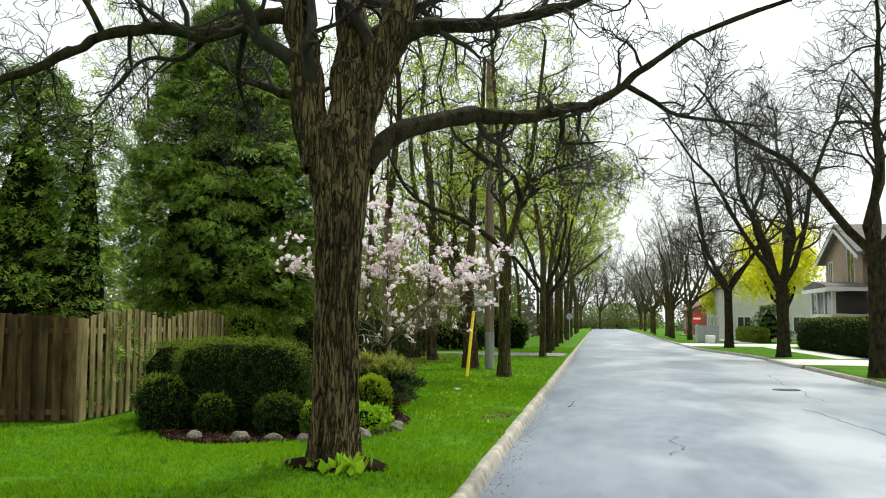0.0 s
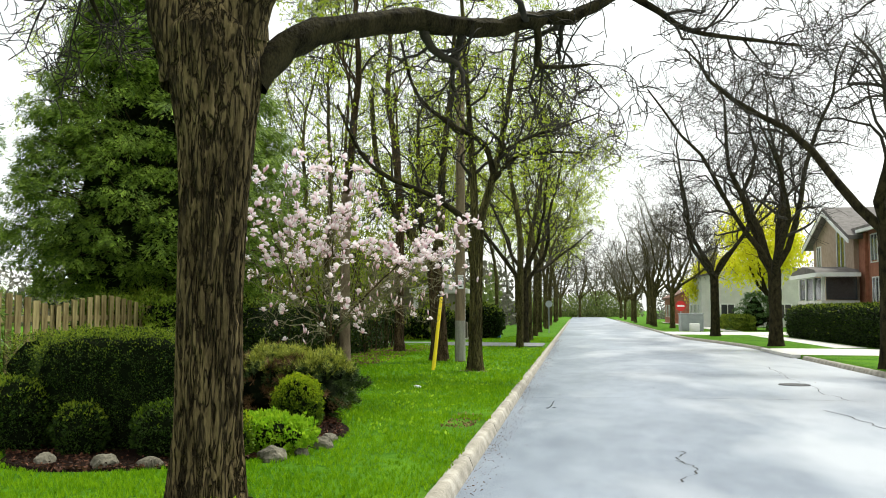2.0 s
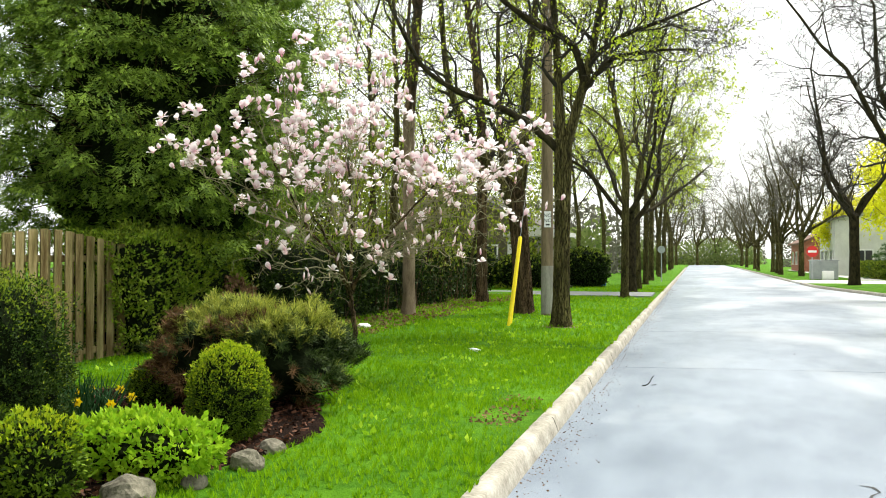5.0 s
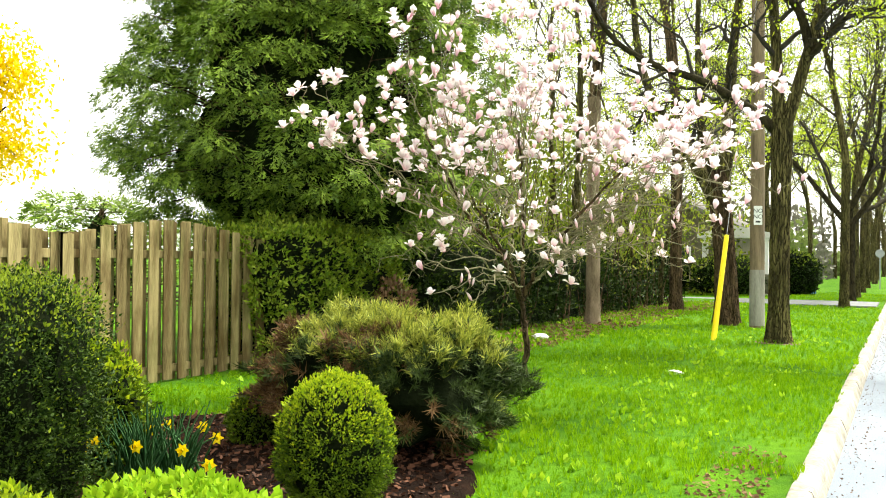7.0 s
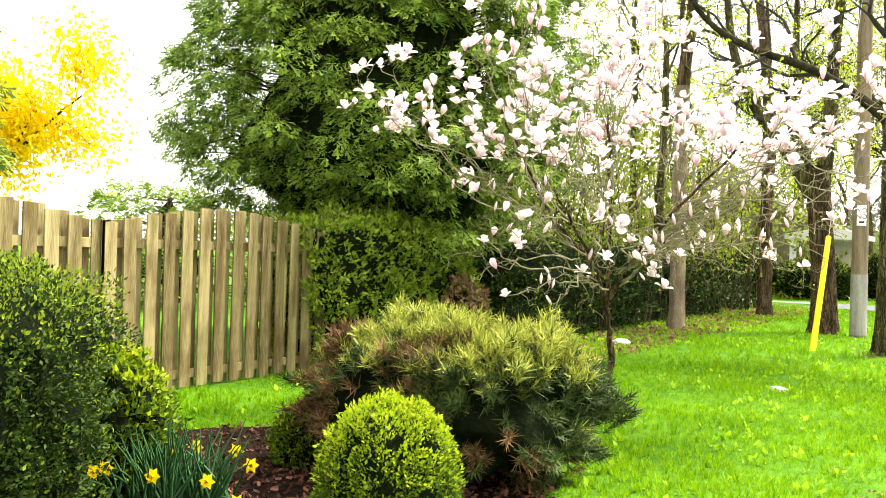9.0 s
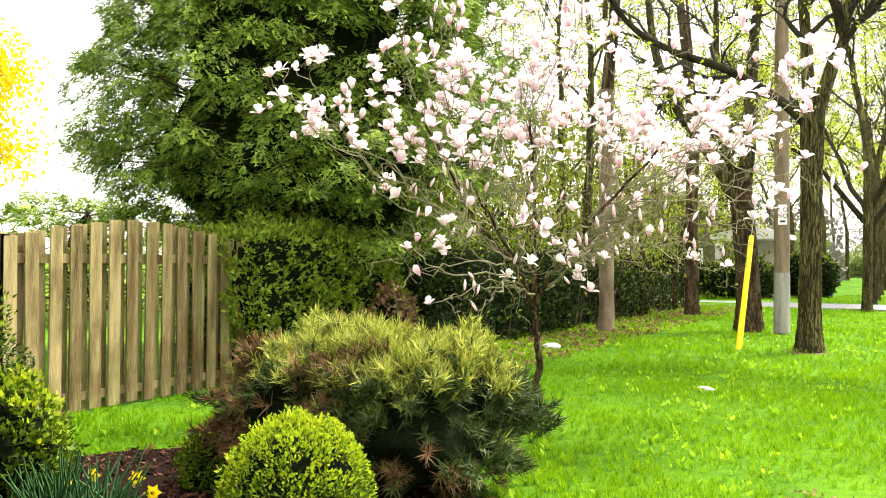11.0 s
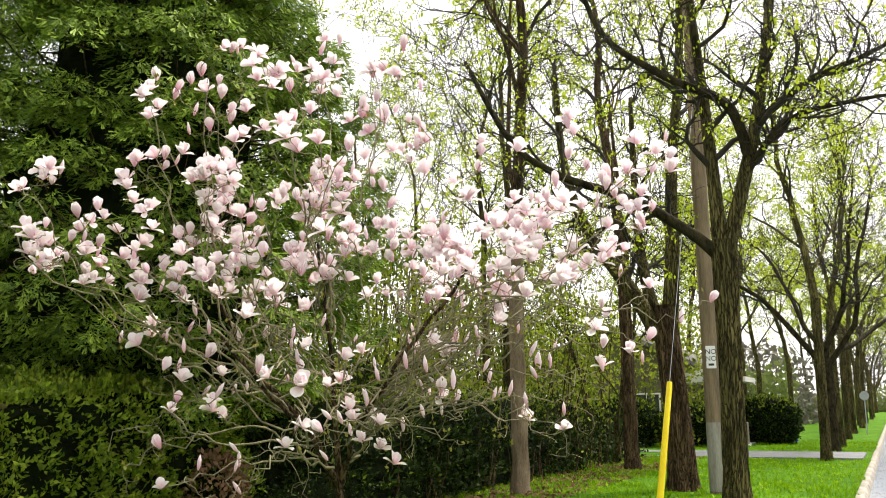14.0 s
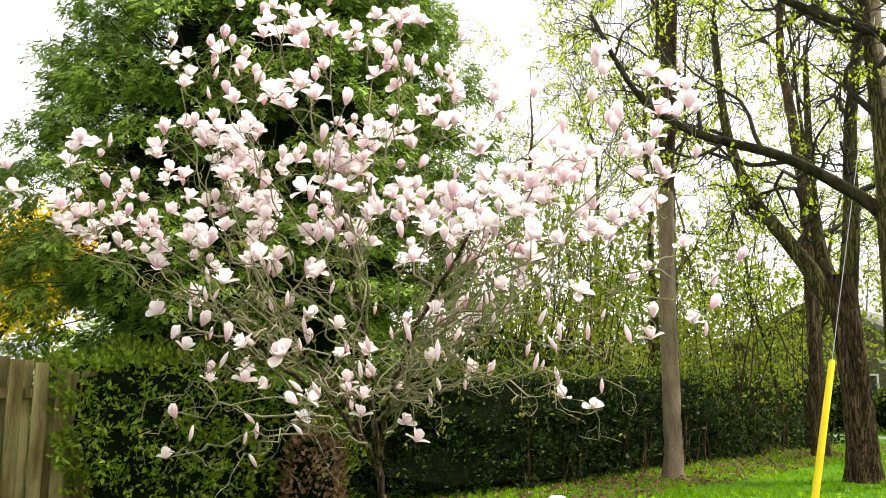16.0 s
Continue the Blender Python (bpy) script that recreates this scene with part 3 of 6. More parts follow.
# ---- fence ----
BOARD_W, BOARD_T = 0.138, 0.02


def board_mesh(h, seed, material):
    rng = np.random.default_rng(seed)
    bm = box_bm(-BOARD_W / 2, -BOARD_T / 2, 0.0, BOARD_W / 2, BOARD_T / 2, h, 0.003)
    for v in bm.verts:
        v.co.x += rng.normal() * 0.0012 + 0.004 * math.sin(v.co.z * 2 + seed)
        if v.co.z > h - 0.01:
            v.co.z += rng.normal() * 0.004
    me = bpy.data.meshes.new("board")
    bm.to_mesh(me)
    bm.free()
    me.materials.append(material)
    return me


def fence_panel(length, at, turn, label, seed, low=1.68, rise=0.19, material=M_FENCE):
    """A shadow-box panel with an arched top: boards in front of and behind two rails, a post at either end."""
    rng = np.random.default_rng(seed)
    f = top("fence_panel", at, label, "fence", "garden fence", turn=turn)
    for z in (0.12, 1.42):
        part("rail", box_bm(0.0, -0.02, z, length, 0.02, z + 0.09, 0.004), material, f)
    for x in (0.0, length):
        part("post", box_bm(x - 0.045, -0.045, -0.1, x + 0.045, 0.045, low, 0.006), material, f)
    n = round((length - 0.14) / 0.236)
    step = (length - 0.14) / n
    for row, y in ((0, -0.033), (1, 0.033)):
        for i in range(n + 1 - row):
            x = 0.07 + i * step + row * step / 2
            u = x / length
            h = low + rise * math.sin(math.pi * u) ** 1.2 + rng.normal() * 0.006 - 0.05
            b = piece("board", board_mesh(h, int(rng.integers(1, 9999)), material), f)
            b.location = (x, y, 0.03 + rng.normal() * 0.006)
            b.rotation_euler = (rng.normal() * 0.006, rng.normal() * 0.006, rng.normal() * 0.03)
    return f


for y, i, long in ((16.1, 0, 2.9), (19.0, 1, 3.13)):
    fence_panel(long, (-8.15, y, 0.17), 90, "weathered arched shadow-box garden fence panel of grey-brown boards", 40 + i)
for i in range(3):
    fence_panel(2.7, (-8.2 - 2.7 * (i + 1) * math.cos(0.28), 16.1 - 2.7 * (i + 1) * math.sin(0.28), 0.17), math.degrees(0.28), "weathered red-brown board fence panel with painted-in shade, running back from the corner", 50 + i, 1.7, 0.06, M_FENCE_DARK)


# ---- shrubs ----
def hull_points(rng, n, half, power, lump=0.06, seed=0, cut=-0.98):
    """Points and outward directions on a rounded, slightly lumpy clipped shape."""
    d = unit(rng.normal(size=(n, 3)))
    d = d[d[:, 2] > cut]
    s = (np.abs(d) ** power).sum(axis=1) ** (-1.0 / power)
    p = d * s[:, None]
    nrm = unit(np.sign(p) * np.abs(p) ** (power - 1) / np.array(half))
    k = np.array([1 + lump * noise.noise(Vector(q * 2.6) + Vector((seed, 0, 0))) + lump * 0.6 * noise.noise(Vector(q * 7.0) + Vector((0, seed, 0))) for q in p])
    return p * np.array(half) * k[:, None], nrm


# solid stand-in for the inner twigs; its dark colour paints the shade in gaps
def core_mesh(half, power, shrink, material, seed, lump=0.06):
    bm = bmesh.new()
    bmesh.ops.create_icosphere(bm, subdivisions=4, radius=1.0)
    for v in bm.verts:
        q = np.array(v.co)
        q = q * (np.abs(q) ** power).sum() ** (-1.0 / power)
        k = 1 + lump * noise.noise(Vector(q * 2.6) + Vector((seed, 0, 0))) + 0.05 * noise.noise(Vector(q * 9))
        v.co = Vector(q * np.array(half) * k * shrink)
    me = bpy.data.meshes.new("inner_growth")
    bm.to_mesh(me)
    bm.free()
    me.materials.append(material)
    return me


def shrub(name, at, half, power, leaf_n, leaf_size, material, tip_material, label, category, seed, group="", inner=None, tip_z=0.45, lump=0.06, turn=0.0, tip_share=0.5, shrink=0.93, broad=False, clump=0.0, freq=10.0):
    rng = np.random.default_rng(seed)
    s = top(name, (at[0], at[1], at[2]), label, category, group, turn=turn)
    c = np.array([0, 0, half[2] * 0.97])
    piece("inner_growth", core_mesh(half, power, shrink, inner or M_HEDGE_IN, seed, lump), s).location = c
    P, N = hull_points(rng, leaf_n, half, power, lump, seed)
    P = P * rng.uniform(0.92, 1.03, (len(P), 1))
    if clump:
        # shoots stand in sprigs with gaps between them
        g = np.array([noise.noise(Vector(p * freq) + Vector((seed, 3, 0))) + 0.5 * noise.noise(Vector(p * freq * 2.3)) for p in P])
        keep = g + rng.normal(size=len(P)) * 0.12 > -0.2
        P, N, g = P[keep], N[keep], g[keep]
        P = P + N * (np.clip(g, -0.3, 0.6) * clump)[:, None]
    # leaves turned up past tip_z take the tip material, which paints top light
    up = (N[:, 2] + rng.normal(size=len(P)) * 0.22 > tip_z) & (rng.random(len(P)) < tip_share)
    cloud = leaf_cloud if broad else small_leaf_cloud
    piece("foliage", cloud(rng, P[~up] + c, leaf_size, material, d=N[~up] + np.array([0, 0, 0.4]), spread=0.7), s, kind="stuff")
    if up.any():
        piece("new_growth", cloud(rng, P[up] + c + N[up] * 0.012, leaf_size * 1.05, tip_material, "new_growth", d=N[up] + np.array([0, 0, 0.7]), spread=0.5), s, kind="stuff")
    return s


G = 0.15
shrub("yew_hedge", (-5.22, 15.72, G), (1.04, 0.42, 0.69), 4.5, 80000, 0.021, M_YEW, M_YEW_TIP, "large clipped yew with dark shaded sides and pale lit tips", "shrub", 61, lump=0.1, tip_z=0.3, clump=0.07, freq=9, shrink=0.9)
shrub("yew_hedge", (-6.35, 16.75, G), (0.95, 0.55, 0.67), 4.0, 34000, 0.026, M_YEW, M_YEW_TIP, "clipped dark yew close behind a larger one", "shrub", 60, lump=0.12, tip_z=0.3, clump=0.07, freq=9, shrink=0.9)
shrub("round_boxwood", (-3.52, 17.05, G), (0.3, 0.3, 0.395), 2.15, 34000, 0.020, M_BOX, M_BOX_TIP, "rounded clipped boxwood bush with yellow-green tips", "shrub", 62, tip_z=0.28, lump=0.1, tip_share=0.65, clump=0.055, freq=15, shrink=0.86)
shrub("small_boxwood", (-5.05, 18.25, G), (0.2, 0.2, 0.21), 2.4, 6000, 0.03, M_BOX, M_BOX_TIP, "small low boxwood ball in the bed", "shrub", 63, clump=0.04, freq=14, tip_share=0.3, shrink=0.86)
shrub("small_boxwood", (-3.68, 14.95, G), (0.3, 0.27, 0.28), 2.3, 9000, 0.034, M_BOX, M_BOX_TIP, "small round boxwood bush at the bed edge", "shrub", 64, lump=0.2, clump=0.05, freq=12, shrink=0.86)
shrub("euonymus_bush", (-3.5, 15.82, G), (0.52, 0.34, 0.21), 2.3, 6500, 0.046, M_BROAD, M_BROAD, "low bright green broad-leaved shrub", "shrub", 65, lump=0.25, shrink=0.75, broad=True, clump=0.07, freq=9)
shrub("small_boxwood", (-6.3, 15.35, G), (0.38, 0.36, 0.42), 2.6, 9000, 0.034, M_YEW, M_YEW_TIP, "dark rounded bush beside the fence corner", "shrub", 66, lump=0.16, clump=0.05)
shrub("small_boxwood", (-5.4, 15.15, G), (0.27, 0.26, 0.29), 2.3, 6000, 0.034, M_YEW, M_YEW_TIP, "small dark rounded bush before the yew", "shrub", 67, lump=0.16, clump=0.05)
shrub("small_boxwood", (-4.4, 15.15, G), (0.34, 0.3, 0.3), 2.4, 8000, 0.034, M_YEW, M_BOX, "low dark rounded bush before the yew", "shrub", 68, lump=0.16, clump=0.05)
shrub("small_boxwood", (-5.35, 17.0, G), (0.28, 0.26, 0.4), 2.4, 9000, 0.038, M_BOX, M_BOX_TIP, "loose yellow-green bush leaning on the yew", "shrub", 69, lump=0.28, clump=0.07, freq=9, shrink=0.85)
shrub("cedar_hedge", (-8.42, 23.65, 0.15), (0.72, 1.75, 0.95), 7, 52000, 0.062, M_HEDGE, M_HEDGE_TIP, "tall clipped green hedge beside the fence", "hedge", 70, lump=0.2, tip_z=-0.3, tip_share=0.35, clump=0.16, freq=4.5, shrink=0.88)
# darker hedge run and a leafy backing, the wood's shade painted into both
shrub("ivy_hedge", (-8.5, 31.3, 0.15), (0.75, 5.9, 0.9), 7, 70000, 0.068, M_UNDER, M_HEDGE, "further run of the hedge, its shade put into dark leaves", "hedge", 72, lump=0.25, tip_z=0.3, tip_share=0.6, clump=0.2, freq=3.5, shrink=0.88)
shrub("shaded_hedge", (-10.3, 39.0, 0.13), (0.8, 7.5, 0.85), 6, 24000, 0.11, M_UNDER, M_UNDER, "dark leafy backing that stands for the wood's shade", "hedge", 73, lump=0.3, clump=0.25, freq=2.5, shrink=0.88)

# mugo pine: tufts of needles round a near-black core that paints the inner shade
NEEDLE_V, NEEDLE_F = [], []
nrng = np.random.default_rng(9)
for i in range(20):
    th, ph = i * 2.4, nrng.uniform(0.2, 1.3)
    d = np.array([math.cos(th) * math.sin(ph), math.sin(th) * math.sin(ph), math.cos(ph)])
    s = unit(np.cross(d, [0.3, 0.2, 1.0])) * 0.055
    o = len(NEEDLE_V)
    z = np.array([0, 0, nrng.uniform(-0.7, 0.1)])
    NEEDLE_V += [tuple(z - s), tuple(z + s), tuple(z + d * nrng.uniform(0.8, 1.15))]
    NEEDLE_F += [(o, o + 1, o + 2)]


def needle_mesh(rng, P, N, size, material, name):
    V, F = scatter(NEEDLE_V, NEEDLE_F, bases(unit(N) + rng.normal(size=P.shape) * 0.3, rng), P, size * rng.uniform(0.65, 1.3, len(P)))
    return mesh_np(name, V, [F], material)


def mugo_pine():
    rng = np.random.default_rng(71)
    at, half = (-4.15, 18.7, 0.14), (0.92, 0.74, 0.5)
    s = top("mugo_pine", at, "spreading mugo pine bush with dead brown needles low down", "shrub")
    c = np.array([0, 0, 0.53])
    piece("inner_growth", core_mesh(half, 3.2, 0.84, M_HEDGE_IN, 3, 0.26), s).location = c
    P, N = hull_points(rng, 8200, half, 3.2, 0.26, 3)
    # shoots stand in clumps with dark gaps between
    gap = np.array([noise.noise(Vector(p * 4.5)) + 0.6 * noise.noise(Vector(p * 11.0)) for p in P])
    keep = gap + 0.45 * N[:, 2] > 0.06
    P, N, gap = P[keep], N[keep], gap[keep]
    P = P * (0.90 + 0.22 * np.clip(gap, -0.2, 0.6) + rng.uniform(-0.06, 0.04, len(P)))[:, None]
    dead = np.array([noise.noise(Vector(p * 2.2) + Vector((4, 0, 0))) for p in P]) + 0.25 * rng.normal(size=len(P)) - P[:, 2] * 0.75 - P[:, 0] * 0.55 - P[:, 1] * 0.3 > 0.2
    # needles that face up get the pale material, painting in light from above
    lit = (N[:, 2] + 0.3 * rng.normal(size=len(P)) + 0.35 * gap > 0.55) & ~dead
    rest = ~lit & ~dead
    piece("light_needles", needle_mesh(rng, P[lit] + c, N[lit] + [0, 0, 0.9], 0.08, M_PINE_TOP, "light_needles"), s, "yellow-green needles on top, paled as if lit from above", kind="stuff")
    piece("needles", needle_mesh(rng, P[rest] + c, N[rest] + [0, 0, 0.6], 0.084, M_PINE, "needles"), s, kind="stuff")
    piece("dead_needles", needle_mesh(rng, P[dead] + c, N[dead] + [0, 0, 0.4], 0.085, M_PINE_DEAD, "dead_needles"), s, "dead brown needles", kind="stuff")
    for i in range(60):
        a = rng.uniform(0, 6.28)
        d = np.array([math.cos(a), math.sin(a), rng.uniform(0.15, 0.7)])
        l = limb(rng, (0, 0, 0.05), d * np.array([1.3, 1, 1]), rng.uniform(0.6, 0.95), 0.025, 0.006, 6, 0.15, 0.05)
        V, F = tubes([l], 5)
        piece("branch", mesh_np("branch", V, [F], M_BARK_BROWN), s)
    return s


mugo_pine()


# ---- the near street tree ----
def bark_trunk(pts, rad, sides, ridge, seed, material, name="trunk"):
    """A round trunk whose bark stands in long upright ridges."""
    pts, rad = np.asarray(pts, float), np.asarray(rad, float)
    steps = 14 if sides > 100 else 8 if len(pts) < 12 else 2
    fine_p, fine_r = [], []
    for i in range(len(pts) - 1):
        for k in range(steps):
            f = k / steps
            fine_p.append(pts[i] * (1 - f) + pts[i + 1] * f)
            fine_r.append(rad[i] * (1 - f) + rad[i + 1] * f)
    fine_p.append(pts[-1])
    fine_r.append(rad[-1])
    V, F = tubes([(fine_p, fine_r)], sides)
    V = V.reshape(len(fine_p), sides, 3)
    for i in range(len(fine_p)):
        c = fine_p[i]
        for j in range(sides):
            a = j / sides * 2 * math.pi
            z = c[2]
            q = Vector((math.cos(a) * 5.2, math.sin(a) * 5.2, z * 2.3 + seed))
            g = abs(noise.noise(q)) + 0.45 * abs(noise.noise(Vector((q.x * 2.1, q.y * 2.1, q.z * 3.5))))
            lump = 0.10 * noise.noise(Vector((math.cos(a) * 0.9, math.sin(a) * 0.9, z * 0.5 + seed)))
            V[i, j] = c + (V[i, j] - c) * (1 + lump) + unit(V[i, j] - c) * ridge * (min(g, 0.34) * 8 - 1.7)
    return mesh_np(name, V.reshape(-1, 3), [F], material)


def smooth_line(points, n):
    """A rounded polyline through a few places."""
    p = np.array(points, float)
    out = []
    for i in range(len(p) - 1):
        a, b, c, d = p[max(i - 1, 0)], p[i], p[i + 1], p[min(i + 2, len(p) - 1)]
        for k in range(n):
            t = k / n
            out.append(0.5 * (2 * b + (c - a) * t + (2 * a - 5 * b + 4 * c - d) * t * t + (3 * b - a - 3 * c + d) * t ** 3))
    out.append(p[-1])
    return np.array(out)


def limb_line(points, r0, r1, n=5):
    p = smooth_line(points, n)
    return p, np.linspace(r0, r1, len(p)) ** 1.0


def crown_of(rng, limbs, plan):
    """Shoots on shoots: for each level (count, spread, length, ratio)."""
    levels = [limbs]
    for count, spread, length, n in plan:
        nxt = []
        for l in levels[-1]:
            nxt += fork(rng, l, count, spread * rng.uniform(0.8, 1.2), 0.35, length, 0.55, n=n, wiggle=0.32, lift=0.04, start=0.25, tip=0.3)
        levels.append(nxt)
    return levels[1:]


def shoots(tree, lv, level, material):
    """The first shoots as single branches, the finer ones as one growth a level."""
    if level == 0:
        for l in lv:
            V, F = tubes([l], 5)
            piece("branch", mesh_np("branch", V, [F], material), tree)
    else:
        V, F = tubes(lv, 3)
        name = ("", "fine_branching", "twig_growth")[level]
        piece(name, mesh_np(name, V, [F], material), tree, kind="stuff")


def add_twigs(tree, rng, limbs, plan, material, leaf_material=None, leaf_size=0.08, leaf_per=2, share=1.0, min_r=0.004, loose=0.0):
    levels = crown_of(rng, limbs, plan)
    for i, lv in enumerate(levels):
        lv = [(p, np.maximum(r, min_r)) for p, r in lv]
        shoots(tree, lv, i, material)
    if leaf_material:
        P = np.concatenate([l[0][-2:] for l in levels[-1] if rng.random() < share])
        P = np.repeat(P, leaf_per, axis=0)
        P = P + rng.normal(size=P.shape) * max(leaf_size * 0.9, loose)
        piece("foliage", small_leaf_cloud(rng, P, leaf_size * 1.25, leaf_material, d=np.tile([0, 0, -0.2], (len(P), 1)), spread=1.0), tree, "fresh yellow-green spring leaves", kind="stuff")
    return levels


def near_tree():
    rng = np.random.default_rng(101)
    t = top("street_tree", (-2.79, 12.48, 0.22), "large dark bare locust tree with deeply furrowed bark", "tree", "street trees")
    piece("trunk", bark_trunk([(0, 0, -0.15), (0, 0, 0.15), (0, 0.0, 0.6), (0.0, 0, 1.6), (0.02, 0, 2.4), (0.03, 0, 2.9), (0.01, 0, 3.4), (-0.02, 0, 3.75), (-0.02, 0, 3.95)],
                              [0.36, 0.29, 0.245, 0.235, 0.245, 0.275, 0.34, 0.33, 0.2], 150, 0.022, 1.0, M_BARK), t, "brown-grey trunk with deep upright furrows")
    o = np.array((-2.79, 12.48, 0.22))
    spec = {
        "left_stem": ([(-3.01, 12.53, 3.54), (-3.14, 12.48, 4.27), (-3.28, 12.48, 5.28), (-3.60, 12.39, 6.74), (-3.92, 12.21, 8.39)], 0.22, 0.10),
        "middle_stem": ([(-2.69, 12.60, 3.73), (-2.69, 12.60, 4.56), (-2.71, 12.75, 5.31), (-2.85, 13.20, 6.87), (-2.76, 13.66, 9.14)], 0.26, 0.09),
        "right_stem": ([(-2.60, 12.53, 4.00), (-2.37, 12.48, 4.64), (-2.09, 12.48, 5.28), (-1.82, 12.39, 6.38), (-1.45, 12.30, 8.21)], 0.21, 0.08),
        "long_limb": ([(-2.51, 12.60, 3.59), (-2.22, 12.90, 4.03), (-1.52, 13.66, 4.41), (-0.92, 14.29, 4.51), (-0.34, 14.69, 4.70), (0.02, 14.85, 4.76), (0.52, 15.10, 5.11), (1.43, 15.40, 5.83), (2.86, 15.70, 6.40)], 0.13, 0.02),
        "upper_limb": ([(-2.23, 12.48, 4.82), (-1.92, 12.60, 5.20), (-1.10, 12.90, 5.33), (-0.18, 13.20, 5.60), (0.86, 13.66, 6.19)], 0.11, 0.03),
        "left_limb": ([(-3.24, 12.48, 5.28), (-3.65, 12.43, 5.39), (-4.38, 12.39, 5.19), (-4.97, 12.34, 5.28), (-5.66, 12.30, 5.21), (-6.39, 12.30, 4.91), (-7.21, 12.21, 4.59), (-7.85, 12.11, 4.18)], 0.10, 0.025),
        "low_left_limb": ([(-3.11, 12.60, 4.37), (-3.65, 13.20, 4.66), (-4.40, 13.82, 5.01), (-5.26, 14.29, 5.50)], 0.08, 0.02),
    }
    limbs = []
    for key, (pts, r0, r1) in spec.items():
        l = limb_line([np.array(p) - o for p in pts], r0, r1)
        wob = rng.normal(size=l[0].shape) * 0.012
        l = (l[0] + wob, l[1] * rng.uniform(0.92, 1.08, len(l[1])))
        limbs.append(l)
        piece("limb", bark_trunk(l[0], l[1], 36, 0.014, 3.0, M_BARK, "limb") if "stem" in key else bark_trunk(l[0], l[1], 20, min(0.008, r0 * 0.07), 6.0, M_BARK_DARK, "limb"), t, "mossy dark limb")
    side = [
        [(0.52, 15.10, 5.11), (0.90, 15.20, 4.90), (1.25, 15.30, 4.70), (2.00, 15.50, 4.62), (2.40, 15.50, 4.55)],
        [(-0.34, 14.69, 4.70), (-0.32, 14.77, 4.47), (-0.33, 14.85, 4.28), (-0.05, 14.94, 4.27), (0.20, 14.94, 4.29)],
        [(-4.38, 12.39, 5.19), (-4.88, 12.75, 5.03), (-5.59, 13.05, 5.11), (-6.40, 13.35, 4.54)],
        [(-3.92, 12.43, 5.28), (-4.14, 12.75, 4.76), (-4.09, 13.05, 4.32)],
        [(-5.66, 12.30, 5.21), (-5.93, 12.11, 5.74), (-6.57, 12.02, 6.10)],
    ]
    more = [limb_line([np.array(p) - o for p in s], 0.045, 0.012) for s in side]
    for m in more:
        V, F = tubes([m], 8)
        piece("limb", mesh_np("limb", V, [F], M_BARK_DARK, smooth=True), t)
    add_twigs(t, rng, limbs[3:] + more, [(9, 0.9, 1.2, 6), (7, 0.85, 0.6, 5), (4, 0.8, 0.3, 3)], M_TWIG, min_r=0.005)
    levels = crown_of(rng, limbs[:3], [(7, 0.8, 2.2, 6), (6, 0.8, 1.0, 5), (4, 0.8, 0.5, 3)])
    for i, lv in enumerate(levels):
        shoots(t, [(p, np.maximum(r, 0.005)) for p, r in lv], i, M_TWIG)
    return t


near_tree()


# ---- other trees ----
def street_tree(name, seed, height, r, fork_z, stems, spread, plan, bark, twig, label, leaf_material=None, leaf_size=0.08, leaf_per=1, share=0.6, group="street trees", lean=(0, 0), ridge=0.017, sides=36, min_r=0.006, leader=False, loose=0.0):
    rng = np.random.default_rng(seed)
    t = top(name, (0, 0, 0), label, "tree", group)
    lx, ly = lean
    line = [(lx * z, ly * z, z) for z in (-0.15, 0.15, 0.6, fork_z * 0.5, fork_z * 0.8, fork_z + 0.15)]
    piece("trunk", bark_trunk(line, [r * 1.5, r * 1.2, r * 1.03, r * 0.95, r * 0.95, r * 1.0], sides, ridge, seed * 0.37, bark), t)
    limbs = []
    if leader:
        l = limb(rng, (lx * fork_z, ly * fork_z, fork_z), (rng.normal() * 0.06, rng.normal() * 0.06, 1), height - fork_z, r * 0.95, r * 0.12, 14, 0.11, 0.05)
        limbs = [l] + fork(rng, l, stems + 5, 0.75, 0.5, (height - fork_z) * 0.5, 0.42, n=8, wiggle=0.16, lift=0.09, start=0.02, tip=0.25)
        for l in limbs:
            V, F = tubes([l], 9)
            piece("limb", mesh_np("limb", V, [F], bark, smooth=True), t)
    for i in range(0 if leader else stems):
        a = 6.28 * (i + rng.uniform(-0.2, 0.2)) / stems + seed
        d = np.array([math.cos(a) * spread, math.sin(a) * spread, 1.0])
        l = limb(rng, (lx * fork_z, ly * fork_z, fork_z - 0.1 + rng.uniform(-0.15, 0.15)), d, (height - fork_z) * rng.uniform(0.75, 1.05), r * rng.uniform(0.5, 0.7), r * 0.12, 9, 0.2, 0.07)
        limbs.append(l)
        V, F = tubes([l], 9)
        piece("limb", mesh_np("limb", V, [F], bark, smooth=True), t)
    add_twigs(t, rng, limbs, plan, twig, leaf_material, leaf_size, leaf_per, share, min_r, loose)
    return t


def put(ob, x, y, turn=0.0, z=0.14, label=""):
    ob.matrix_world = pose(x, y, z, 0, 0, turn)
    if label:
        ob["label"] = label
    return ob


def repeat(ob, x, y, turn, scale=1.0, z=0.14, label=""):
    c = copy_thing(ob, pose(x, y, z, 0, 0, turn) @ Matrix.Scale(scale, 4))
    if label:
        c["label"] = label
    return c


PLAN = [(6, 0.75, 1.8, 6), (4, 0.75, 1.0, 5), (3, 0.8, 0.5, 3)]
PLAN_WIDE = [(9, 0.75, 3.4, 7), (7, 0.75, 1.8, 4), (6, 0.8, 0.9, 2)]
PLAN_FAR = [(5, 0.75, 2.4, 5), (4, 0.75, 1.2, 4), (3, 0.8, 0.6, 2)]

